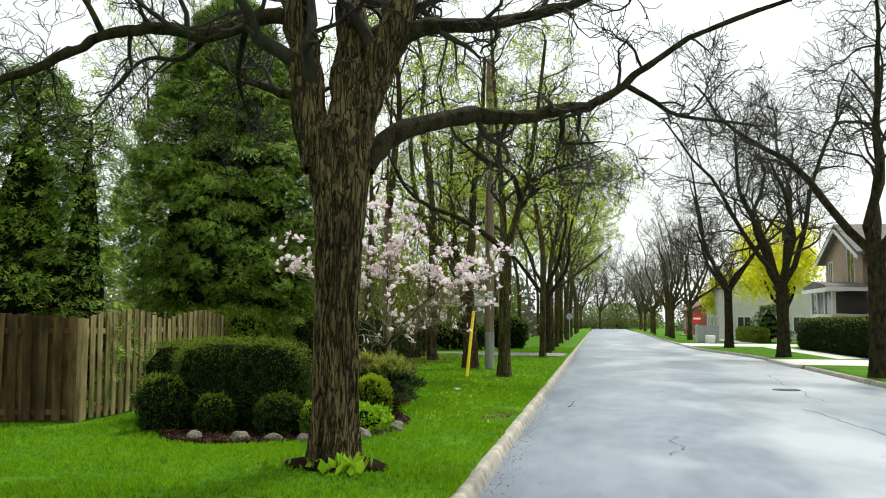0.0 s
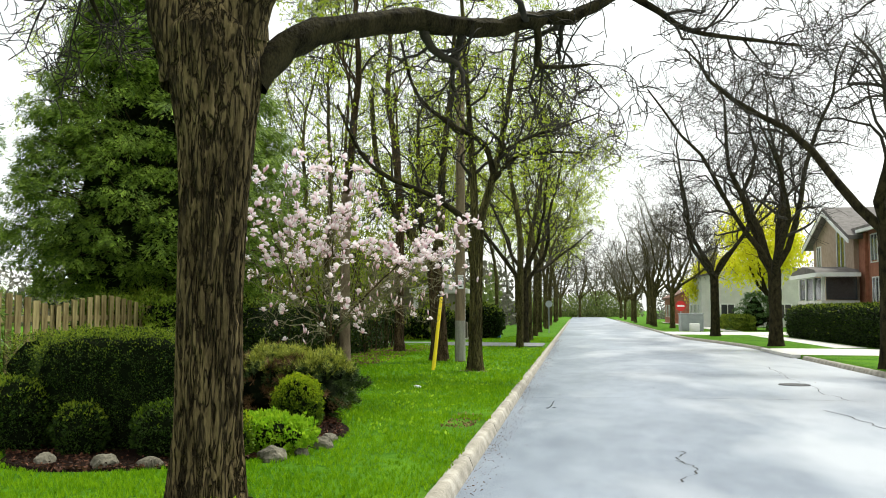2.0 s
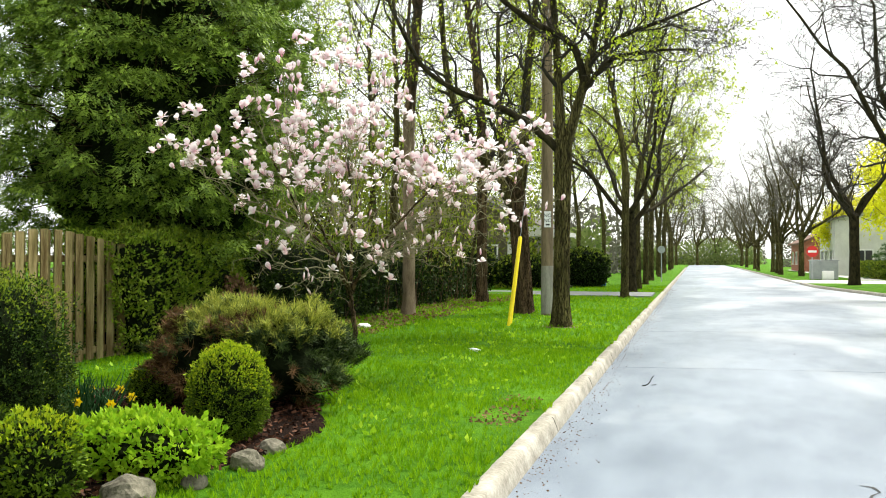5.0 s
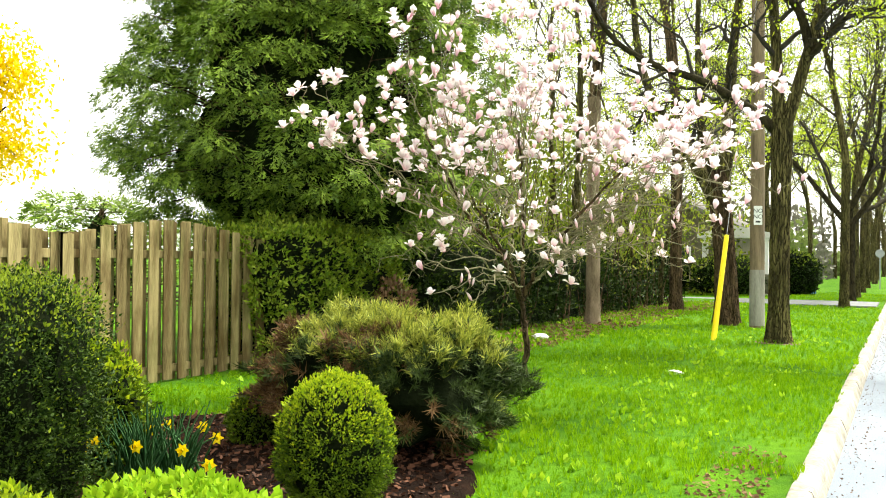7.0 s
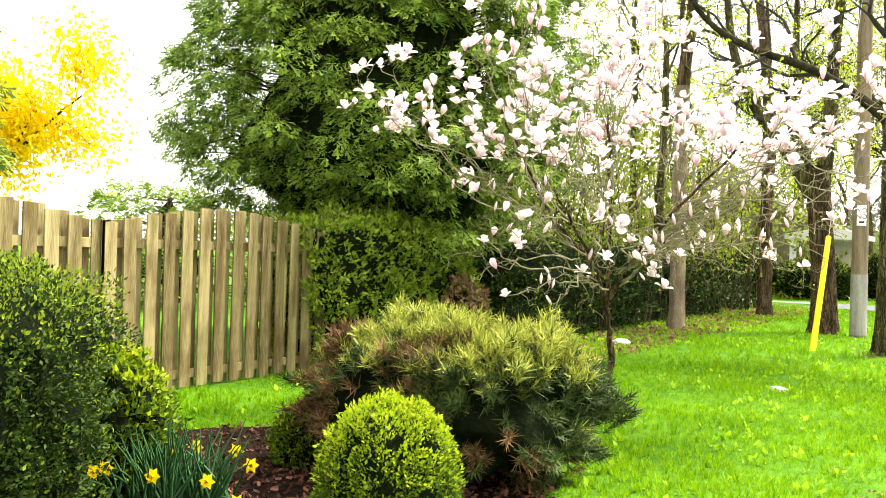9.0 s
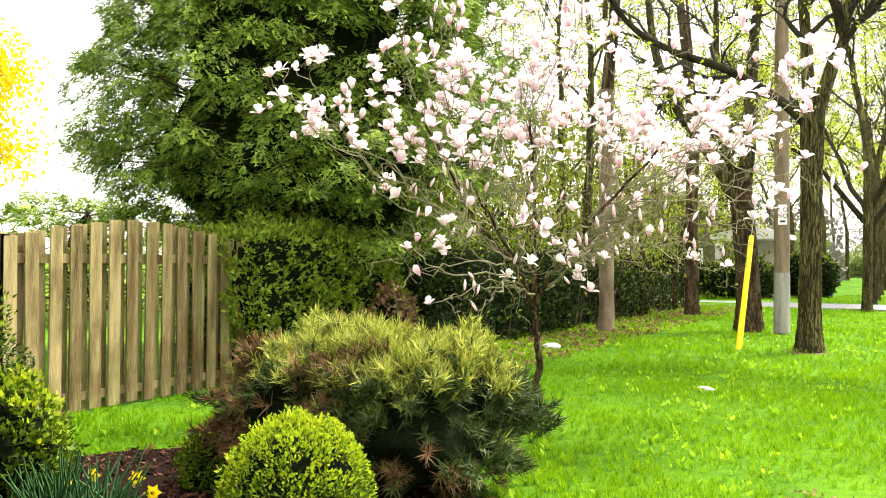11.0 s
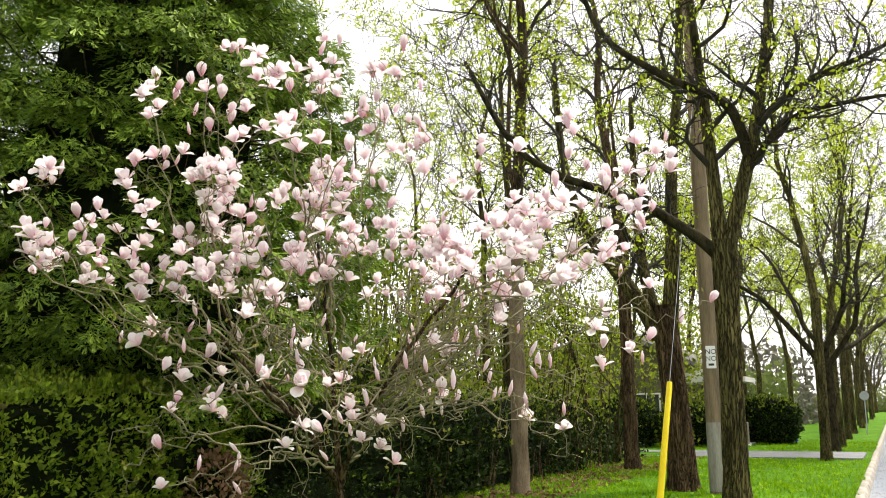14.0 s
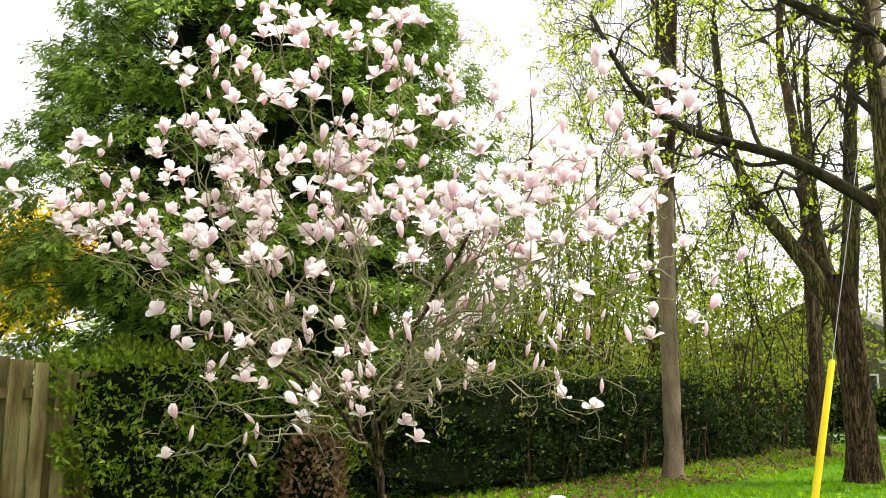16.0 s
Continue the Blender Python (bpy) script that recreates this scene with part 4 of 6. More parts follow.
# second tree of the near row, three limbs from a fork above head height
def second_tree():
    rng = np.random.default_rng(131)
    o = np.array((-2.72, 30.3, 0.14))
    t = top("street_tree", tuple(o), "slim locust tree with furrowed grey-brown bark on the lawn", "tree", "street trees")
    piece("trunk", bark_trunk([(0, 0, -0.1), (0, 0, 0.12), (0, 0, 0.5), (0.02, 0, 1.6), (0.03, 0, 2.8), (0.05, 0, 3.7), (0.05, 0, 4.1)], [0.29, 0.22, 0.175, 0.16, 0.16, 0.175, 0.185], 64, 0.018, 5.0, M_BARK_MOSS), t)
    spec = [
        ([(-2.75, 30.3, 4.0), (-3.1, 30.1, 4.35), (-3.9, 29.7, 4.9), (-4.9, 29.2, 5.3), (-5.6, 28.9, 5.9), (-6.2, 28.6, 7.2)], 0.10, 0.03),
        ([(-2.72, 30.3, 4.0), (-2.75, 30.3, 5.0), (-2.85, 30.4, 6.6), (-3.0, 30.5, 8.5), (-3.2, 30.7, 11.5)], 0.125, 0.045),
        ([(-2.65, 30.3, 4.0), (-2.35, 30.3, 5.0), (-2.0, 30.2, 6.3), (-1.7, 30.1, 8.0), (-1.4, 30.0, 10.5)], 0.13, 0.045),
        ([(-2.2, 30.2, 5.5), (-2.45, 30.0, 6.3), (-3.3, 29.7, 6.8), (-4.2, 29.4, 7.6), (-4.6, 29.2, 9.0)], 0.09, 0.03),
        ([(-2.05, 30.2, 6.0), (-1.3, 29.9, 6.4), (-0.4, 29.6, 6.6), (0.6, 29.3, 6.9)], 0.07, 0.015),
        ([(-2.3, 30.3, 5.2), (-1.6, 30.0, 5.9), (-0.6, 29.8, 6.0), (0.2, 29.5, 5.9)], 0.06, 0.015),
    ]
    limbs = []
    for pts, r0, r1 in spec:
        l = limb_line([np.array(p) - o for p in pts], r0, r1)
        limbs.append(l)
        V, F = tubes([l], 10)
        piece("limb", mesh_np("limb", V, [F], M_BARK_MOSS if r0 > 0.12 else M_BARK_DARK, smooth=True), t)
    add_twigs(t, rng, limbs, [(10, 0.85, 2.1, 7), (8, 0.85, 1.1, 5), (5, 0.8, 0.5, 3)], M_TWIG, M_SPRING, 0.06, 5, 0.2, min_r=0.005)


second_tree()
PLAN_ROW = [(7, 0.8, 2.0, 6), (5, 0.8, 1.1, 4), (3, 0.8, 0.55, 2)]
row_a = street_tree("street_tree", 141, 14, 0.135, 4.6, 3, 0.3, PLAN_ROW, M_BARK_MOSS, M_TWIG, "upright locust tree with fresh green leaves on the verge", M_SPRING, 0.09, 6, 0.5, leader=True, lean=(0.012, 0))
put(row_a, -2.45, 45.2, 20)
row_b = street_tree("street_tree", 142, 15, 0.15, 4.0, 4, 0.35, PLAN_ROW, M_BARK_MOSS, M_TWIG, "upright locust tree with fresh green leaves on the verge", M_SPRING, 0.09, 6, 0.42, leader=True, lean=(-0.02, 0.01))
put(row_b, -2.5, 54.5, 70)
row_far = street_tree("street_tree", 143, 15, 0.15, 4.0, 4, 0.35, PLAN_FAR, M_BARK_MOSS, M_TWIG, "slim tree with fresh green leaves far along the verge", M_SPRING, 0.14, 5, 0.5, leader=True, sides=16, min_r=0.012)
put(row_far, -6.2, 76, 30)
for x, y, a, s, src in [(-2.6, 63, 10, 1.0, row_a), (-2.7, 72, 130, 1.05, row_b), (-2.6, 84, 200, 1.0, row_far), (-2.8, 100, 300, 1.05, row_far), (-2.8, 122, 90, 1.1, row_far), (-7.5, 66, 20, 1.1, row_b), (-9, 84, 100, 1.1, row_far), (-3.0, 92, 33, 1.05, row_far), (-3.0, 110, 190, 1.0, row_far), (-6.5, 104, 80, 1.1, row_far), (-12, 96, 10, 1.1, row_far), (-2.9, 136, 20, 1.1, row_far), (-3.2, 152, 220, 1.1, row_far), (-9.5, 130, 110, 1.2, row_far)]:
    repeat(src, x, y, a, s)
bare_a = street_tree("street_tree", 151, 15.5, 0.29, 3.4, 7, 0.7, PLAN_WIDE, M_BARK_DARK, M_TWIG, "bare spreading street tree on the far verge", None, min_r=0.009)
put(bare_a, 9.15, 49.5, 0)
bare_b = street_tree("street_tree", 152, 15.5, 0.26, 3.8, 5, 0.55, PLAN_WIDE, M_BARK_DARK, M_TWIG, "bare street tree forking above the trunk on the far verge", None, min_r=0.009)
put(bare_b, 8.7, 65.0, 30)
repeat(bare_b, -2.6, 51.2, 200, 0.8, label="bare twiggy street tree beside the driveway")
repeat(bare_b, 8.85, 33.0, 150, 1.05, label="bare spreading street tree beside the far hedge")
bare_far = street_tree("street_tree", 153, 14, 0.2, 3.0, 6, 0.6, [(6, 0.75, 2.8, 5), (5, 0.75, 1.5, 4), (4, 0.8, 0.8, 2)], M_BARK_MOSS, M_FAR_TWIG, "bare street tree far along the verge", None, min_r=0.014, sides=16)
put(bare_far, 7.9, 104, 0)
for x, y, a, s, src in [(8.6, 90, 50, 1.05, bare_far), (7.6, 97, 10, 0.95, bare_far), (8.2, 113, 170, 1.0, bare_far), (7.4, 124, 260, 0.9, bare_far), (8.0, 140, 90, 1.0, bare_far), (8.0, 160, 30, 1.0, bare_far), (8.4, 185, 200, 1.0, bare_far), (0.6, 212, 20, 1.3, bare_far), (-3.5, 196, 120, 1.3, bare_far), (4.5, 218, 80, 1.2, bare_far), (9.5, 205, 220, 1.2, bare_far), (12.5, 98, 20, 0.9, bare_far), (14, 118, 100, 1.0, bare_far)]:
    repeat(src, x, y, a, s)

# the thick leaning tree behind the guy guard
def old_tree():
    rng = np.random.default_rng(161)
    o = np.array((-4.32, 34.25, 0.14))
    t = top("old_tree", tuple(o), "thick old brown-barked tree forking at head height", "tree", "wood trees")
    piece("trunk", bark_trunk([(0, 0, -0.15), (0, 0, 0.15), (0, 0, 0.6), (-0.05, 0, 1.6), (-0.12, 0, 2.6), (-0.18, 0, 3.3), (-0.2, 0, 3.6)], [0.38, 0.3, 0.25, 0.225, 0.23, 0.24, 0.18], 60, 0.02, 9.0, M_BARK_BROWN), t)
    spec = [([(-4.6, 34.2, 3.1), (-4.95, 34.1, 3.8), (-5.4, 34.0, 4.5), (-5.9, 33.9, 5.3), (-6.3, 33.8, 6.6), (-6.5, 33.8, 8.8)], 0.17, 0.06),
            ([(-4.45, 34.3, 3.1), (-4.3, 34.3, 4.6), (-4.25, 34.5, 6.5), (-4.0, 34.7, 9.0), (-3.9, 34.8, 11.5)], 0.17, 0.05),
            ([(-4.6, 34.2, 3.3), (-4.9, 34.4, 4.4), (-5.1, 34.8, 6.0), (-5.2, 35.2, 8.5)], 0.14, 0.04)]
    limbs = []
    for pts, r0, r1 in spec:
        l = limb_line([np.array(p) - o for p in pts], r0, r1)
        limbs.append(l)
        piece("limb", bark_trunk(l[0], l[1], 22, 0.008, 4.0, M_BARK_MOSS, "limb"), t)
    add_twigs(t, rng, limbs, [(9, 0.8, 1.9, 6), (7, 0.8, 1.0, 5), (4, 0.8, 0.5, 3)], M_TWIG, M_SPRING, 0.06, 7, 0.34, min_r=0.005)


old_tree()

# ---- woods behind the lawn ----
wood = [
    street_tree("wood_tree", 171, 15, 0.145, 5.0, 4, 0.25, PLAN_FAR, M_BARK_BROWN, M_TWIG, "tall thin woodland tree with sparse spring leaves", M_SPRING, 0.075, 8, 0.36, group="wood trees", sides=16, min_r=0.008, leader=True),
    street_tree("wood_tree", 172, 13, 0.11, 3.2, 3, 0.3, PLAN_FAR, M_BARK_MOSS, M_TWIG, "mossy thin woodland tree with sparse spring leaves", M_SPRING, 0.075, 8, 0.5, group="wood trees", sides=16, min_r=0.008, leader=True),
    street_tree("wood_tree", 173, 10, 0.065, 1.2, 4, 0.3, PLAN_FAR, M_BARK_MOSS, M_TWIG, "young many-stemmed woodland tree with green leaves", M_SPRING, 0.07, 9, 0.6, group="wood trees", sides=12, min_r=0.008, leader=True),
]
put(wood[0], -6.9, 32.3, 0, label="slim pale-barked tree at the wood's edge")
put(wood[1], -8.4, 35.5, 40)
put(wood[2], -7.6, 41.5, 80)
yard = street_tree("yard_tree", 174, 9.5, 0.12, 3.4, 3, 0.25, [(6, 0.7, 1.1, 5), (5, 0.75, 0.7, 4), (4, 0.8, 0.4, 2)], M_BARK_DARK, M_TWIG, "bare dark tree rising behind the garden fence", None, group="yard trees", sides=16, leader=True)
put(yard, -11.4, 16.2, 30)
repeat(yard, -11.2, 15.0, 200, 0.95)
wrng = random.Random(17)
SPOTS = [(-6.6, 39.2), (-9.8, 37.5), (-9.0, 43.5), (-18, 38), (-20, 50), (-13, 56), (-10, 62), (-22, 44), (-14, 70), (-13, 80), (-16, 92), (-12, 108), (-19, 46), (-17.5, 48)]
for i, (x, y) in enumerate(SPOTS):
    repeat(wood[i % 3], x, y, wrng.uniform(0, 360), wrng.uniform(0.85, 1.2))
for c in wood[0].children:
    if c.name.startswith("trunk"):
        c.data = c.data.copy()
        c.data.materials[0] = M_BARK_PALE


def thicket(name, n_stems, n_leaves, x0, x1, y0, y1, h, material, size, seed, label):
    """Undergrowth: thin upright stems and a loose mass of leaves."""
    rng = np.random.default_rng(seed)
    t = tagged(top(name, (0, 0, 0), label, "undergrowth"), kind="stuff")
    stems = []
    for i in range(n_stems):
        p = (rng.uniform(x0, x1), rng.uniform(y0, y1), 0.1)
        stems.append(limb(rng, p, (rng.normal() * 0.15, rng.normal() * 0.15, 1), rng.uniform(0.6, 1.3) * h, rng.uniform(0.012, 0.035), 0.006, 6, 0.1, 0.1))
    V, F = tubes(stems, 5)
    piece("stems", mesh_np("stems", V, [F], M_BARK_BROWN), t, kind="stuff")
    P = np.stack([rng.uniform(x0, x1, n_leaves), rng.uniform(y0, y1, n_leaves), 0.15 + h * rng.random(n_leaves) ** 1.3], axis=1)
    dens = np.array([noise.noise(Vector(p * np.array([0.7, 0.7, 0.9]))) for p in P])
    P = P[dens > -0.12]
    piece("foliage", leaf_cloud(rng, P, size, material, d=np.tile([0, 0, 0.3], (len(P), 1))), t, kind="stuff")
    return t


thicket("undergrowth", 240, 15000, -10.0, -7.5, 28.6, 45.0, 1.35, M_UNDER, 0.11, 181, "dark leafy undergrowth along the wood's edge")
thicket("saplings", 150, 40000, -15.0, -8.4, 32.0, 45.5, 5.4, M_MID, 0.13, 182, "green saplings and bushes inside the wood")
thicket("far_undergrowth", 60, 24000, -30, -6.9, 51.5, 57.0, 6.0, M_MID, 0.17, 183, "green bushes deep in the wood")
# added dark backing that closes bright gaps, shade put into its leaves
thicket("evergreen_undergrowth", 60, 9000, -14.5, -10.2, 28.8, 38.0, 2.7, M_UNDER, 0.16, 184, "dark leafy backing inside the wood, standing for its shade")


# ---- big cedar and yard trees ----
def spray_template(seed):
    """A flat drooping spray of a cedar: a short fan of blunt wedges."""
    rng = np.random.default_rng(seed)
    V, F = [(0.0, 0.0, 0.0)], []
    for i in range(4):
        a = (i - 1.5) * 0.4 + rng.normal() * 0.1
        ln = (1.0 - 0.16 * abs(i - 1.5)) * rng.uniform(0.75, 1.15)
        d = np.array([math.sin(a), 0.25 * math.cos(i * 2.0), math.cos(a)]) * ln
        s = np.array([math.cos(a), 0, -math.sin(a)]) * 0.085
        o = len(V)
        V += [tuple(d + s), tuple(d * rng.uniform(0.85, 1.1) - s)]
        F.append((0, o, o + 1))
    return V, F


SPRAY_V, SPRAY_F = spray_template(4)


def cedar(name, at, height, radius, clumps, per, size, material, inner, label, seed, base=0.35, droop=0.55, clump_r=0.3, lift=0.35, skirt=1.0, core=0.62):
    """A conifer: boughs all round a stem, each ending in a rounded clump of flat sprays."""
    rng = np.random.default_rng(seed)
    t = top(name, at, label, "tree")
    V, F = tubes([limb(rng, (0, 0, -0.1), (0, 0, 1), height * 0.95, radius * 0.1, 0.03, 10, 0.02, 0.1)], 12)
    piece("trunk", mesh_np("trunk", V, [F], M_BARK_BROWN, smooth=True), t)
    boughs, P, D, U, S = [], [], [], [], []
    for i in range(clumps):
        u = (i + rng.random()) / clumps
        z = base + (height - base) * u
        ra = radius * (1 - u ** 1.6) ** 0.75 * rng.uniform(0.78, 1.1) + 0.15
        ra *= min(1.0, skirt + 4 * u)
        a = i * 2.39996 + rng.normal() * 0.25
        ra *= 1 + 0.14 * noise.noise(Vector((math.cos(a) * 1.6, math.sin(a) * 1.6, z * 0.8 + seed)))
        d = np.array([math.cos(a), math.sin(a), lift])
        l = limb(rng, (0, 0, max(z - 0.25 * ra, base * 0.75)), d, ra * 1.06, 0.03, 0.006, 7, 0.1, -0.02)
        boughs.append(l)
        c = l[0][-1]
        if i % 4 == 0:
            c = l[0][5]
        r = clump_r * rng.uniform(0.65, 1.4)
        k = int(per * (r / clump_r) ** 1.5)
        out = unit(d * np.array([1, 1, 0]))
        side = np.cross([0, 0, 1], out)
        # a drooping fan of sprays in two layers
        fan, s = rng.uniform(-1.5, 1.5, (k, 1)), r * np.sqrt(rng.random((k, 1)))
        f = out * np.cos(fan) + side * np.sin(fan)
        low = (rng.random((k, 1)) < 0.4) * 0.35 * r
        P.append(c + f * s - np.array([0, 0, 1]) * (droop * 0.55 * s * s / r + low) + rng.normal(size=(k, 3)) * 0.1 * r)
        D.append(f - np.array([0, 0, 1]) * droop * (0.25 + s / r) + rng.normal(size=(k, 3)) * 0.25)
        U.append(np.array([0, 0, 0.9]) + f * 0.5 + rng.normal(size=(k, 3)) * 0.4)
        S.append(size * rng.uniform(0.65, 1.25, k))
    V, F = tubes(boughs[::2], 3)
    piece("bough_framework", mesh_np("bough_framework", V, [F], M_BARK_BROWN), t, kind="stuff")
    P, D, U, S = np.concatenate(P), unit(np.concatenate(D)), np.concatenate(U), np.concatenate(S)
    A = unit(np.cross(U, D))
    V, F = scatter(SPRAY_V, SPRAY_F, np.stack([A, np.cross(D, A), D], axis=-1), P, S)
    piece("foliage", mesh_np("foliage", V, [F], material), t, kind="stuff")
    # near-black solid in place of inner twigs, painting the shade between the boughs
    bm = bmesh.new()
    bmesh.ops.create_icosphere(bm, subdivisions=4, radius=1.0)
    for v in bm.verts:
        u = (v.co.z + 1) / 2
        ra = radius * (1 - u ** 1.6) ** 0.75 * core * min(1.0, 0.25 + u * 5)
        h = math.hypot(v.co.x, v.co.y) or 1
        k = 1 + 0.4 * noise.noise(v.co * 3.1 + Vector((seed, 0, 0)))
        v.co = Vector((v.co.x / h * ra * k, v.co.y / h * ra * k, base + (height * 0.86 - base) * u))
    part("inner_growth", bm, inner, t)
    return t


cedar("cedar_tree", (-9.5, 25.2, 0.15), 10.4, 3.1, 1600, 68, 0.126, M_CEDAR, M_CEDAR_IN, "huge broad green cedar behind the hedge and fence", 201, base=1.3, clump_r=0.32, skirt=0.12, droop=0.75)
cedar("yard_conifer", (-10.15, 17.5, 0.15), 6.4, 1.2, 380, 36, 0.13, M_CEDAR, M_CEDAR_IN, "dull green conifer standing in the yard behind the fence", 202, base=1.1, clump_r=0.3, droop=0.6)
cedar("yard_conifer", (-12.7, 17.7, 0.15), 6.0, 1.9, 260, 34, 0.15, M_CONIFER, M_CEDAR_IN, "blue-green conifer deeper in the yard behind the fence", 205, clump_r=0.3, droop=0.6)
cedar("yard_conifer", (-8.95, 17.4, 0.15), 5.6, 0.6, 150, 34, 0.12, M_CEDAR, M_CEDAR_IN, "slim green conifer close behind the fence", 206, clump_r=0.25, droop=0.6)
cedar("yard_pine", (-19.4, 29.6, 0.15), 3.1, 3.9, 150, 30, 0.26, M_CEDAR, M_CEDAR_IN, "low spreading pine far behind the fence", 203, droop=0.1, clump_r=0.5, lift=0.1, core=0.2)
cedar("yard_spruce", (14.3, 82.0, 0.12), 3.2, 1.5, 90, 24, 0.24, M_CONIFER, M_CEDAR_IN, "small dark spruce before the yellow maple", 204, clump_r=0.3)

yellow = street_tree("flowering_maple", 211, 9.5, 0.25, 2.2, 6, 0.6, PLAN_FAR, M_BARK_DARK, M_TWIG, "rounded maple in bright yellow spring blossom", M_YELLOW, 0.17, 60, 0.98, group="yellow trees", min_r=0.01, loose=0.55)
put(yellow, -34.2, 31.6, 0)
repeat(yellow, -42, 29, 120, 1.1)
lime = street_tree("flowering_maple", 212, 9.5, 0.25, 2.6, 6, 0.6, PLAN_FAR, M_BARK_DARK, M_TWIG, "rounded maple in fresh yellow-green leaf", M_YELLOW_GREEN, 0.24, 15, 0.95, group="yellow trees", min_r=0.01, loose=0.5)
put(lime, 16.0, 84.5, 60)
repeat(lime, 13.5, 101, 160, 0.7)


# ---- magnolia ----
TEPAL = ((0.0, 0.22), (0.2, 0.5), (0.45, 0.85), (0.7, 1.0), (0.9, 0.74), (1.0, 0.16))


def tepal_grid(length, width, lean0, lean1, turn, flush):
    """One spoon-shaped petal: it leaves the axis at lean0 and ends at lean1."""
    V, T, F = [], [], []
    r, z, last = 0.004, 0.0, 0.0
    c, s = math.cos(turn), math.sin(turn)
    for u, w in TEPAL:
        lean = lean0 + (lean1 - lean0) * u
        r += length * (u - last) * math.sin(lean)
        z += length * (u - last) * math.cos(lean)
        last = u
        for j in (-1, 0, 1):
            x = j * w * width
            rr = max(r, 0.003) - abs(j) * w * width * 0.38 * math.cos(lean)
            V.append((rr * c - x * s, rr * s + x * c, z + abs(j) * w * width * 0.38 * math.sin(lean)))
            T.append(min(1.0, flush * ((1 - u) ** 1.4 + 0.12)))
    for i in range(len(TEPAL) - 1):
        for j in range(2):
            k = i * 3 + j
            F.append((k, k + 1, k + 4, k + 3))
    return V, F, T


def tint_mesh(name, V, F, T):
    me = mesh_np(name, V, [np.array(F)], M_TEPAL, smooth=True)
    me.attributes.new("tint", "FLOAT", "POINT").data.foreach_set("value", np.array(T, dtype=np.float32))
    return me


def flower_mesh(name, length, width, whorls, seed):
    rng = np.random.default_rng(seed)
    V, F, T = [], [], []
    for ring, (n, lean0, lean1, flush) in enumerate(whorls):
        for i in range(n):
            v, f, t = tepal_grid(length * rng.uniform(0.85, 1.1), width * rng.uniform(0.85, 1.1), lean0 * rng.uniform(0.8, 1.2), lean1 + rng.normal() * 0.16, 6.283 * i / n + ring * 0.55 + rng.normal() * 0.15, flush)
            o = len(V)
            V += v
            T += t
            F += [tuple(q + o for q in face) for face in f]
    return tint_mesh(name, V, F, T)


def bud_mesh(seed):
    """A closed bud: slim, pointed, slightly bent, pink at the base."""
    rng = np.random.default_rng(seed)
    prof = [(0.0, 0.005), (0.02, 0.012), (0.045, 0.0165), (0.075, 0.015), (0.1, 0.008), (0.115, 0.0015)]
    V, F, T = [], [], []
    n = 7
    for z, r in prof:
        for j in range(n):
            a = 6.283 * j / n + z * 14
            V.append((r * math.cos(a) * (1 + 0.1 * rng.normal()) + 0.9 * z * z, r * math.sin(a), z))
            T.append(0.8 * (1 - z / 0.115) ** 1.2 + 0.08)
    for i in range(len(prof) - 1):
        for j in range(n):
            k = (j + 1) % n
            F.append((i * n + j, i * n + k, (i + 1) * n + k, (i + 1) * n + j))
    return tint_mesh("bud", V, F, T)


FLOWERS = [flower_mesh("flower", 0.10, 0.036, [(3, 0.5, -0.2, 0.6), (3, 0.75, 0.1, 0.8), (3, 0.9, 1.2, 0.8)], 1),
           flower_mesh("flower", 0.105, 0.034, [(3, 0.4, -0.25, 0.7), (3, 0.6, -0.1, 1.0)], 2),
           flower_mesh("flower", 0.105, 0.035, [(3, 0.6, 0.0, 0.5), (3, 0.9, 0.7, 0.6), (3, 1.2, 1.7, 0.6)], 3),
           flower_mesh("flower", 0.11, 0.024, [(3, 0.3, -0.2, 0.9), (3, 0.4, -0.05, 1.0)], 4),
           flower_mesh("flower", 0.10, 0.036, [(3, 0.45, -0.2, 0.7), (3, 0.65, 0.15, 0.8), (2, 1.0, 1.5, 0.8)], 6)]
BUD = bud_mesh(5)

# limb ends of the magnolia: the low outer sweep, the middle and the top
LOW_TIPS = [(-5.32, 21.02, 1.38), (-4.95, 20.96, 1.24), (-3.72, 20.95, 1.6), (-3.45, 21.18, 1.6), (-3.11, 21.47, 1.58), (-3.0, 22.19, 1.6), (-2.72, 22.6, 1.6),
            (-2.58, 22.82, 1.7), (-2.52, 23.13, 2.18), (-2.28, 23.42, 2.24), (-4.87, 20.94, 2.0), (-3.14, 21.45, 1.85), (-5.83, 21.24, 1.54), (-4.29, 21.54, 2.05),
            (-3.0, 22.63, 1.65), (-4.61, 21.2, 1.11), (-4.31, 21.6, 1.6), (-2.57, 22.6, 1.96), (-5.5, 21.6, 1.8), (-4.0, 20.8, 1.95)]
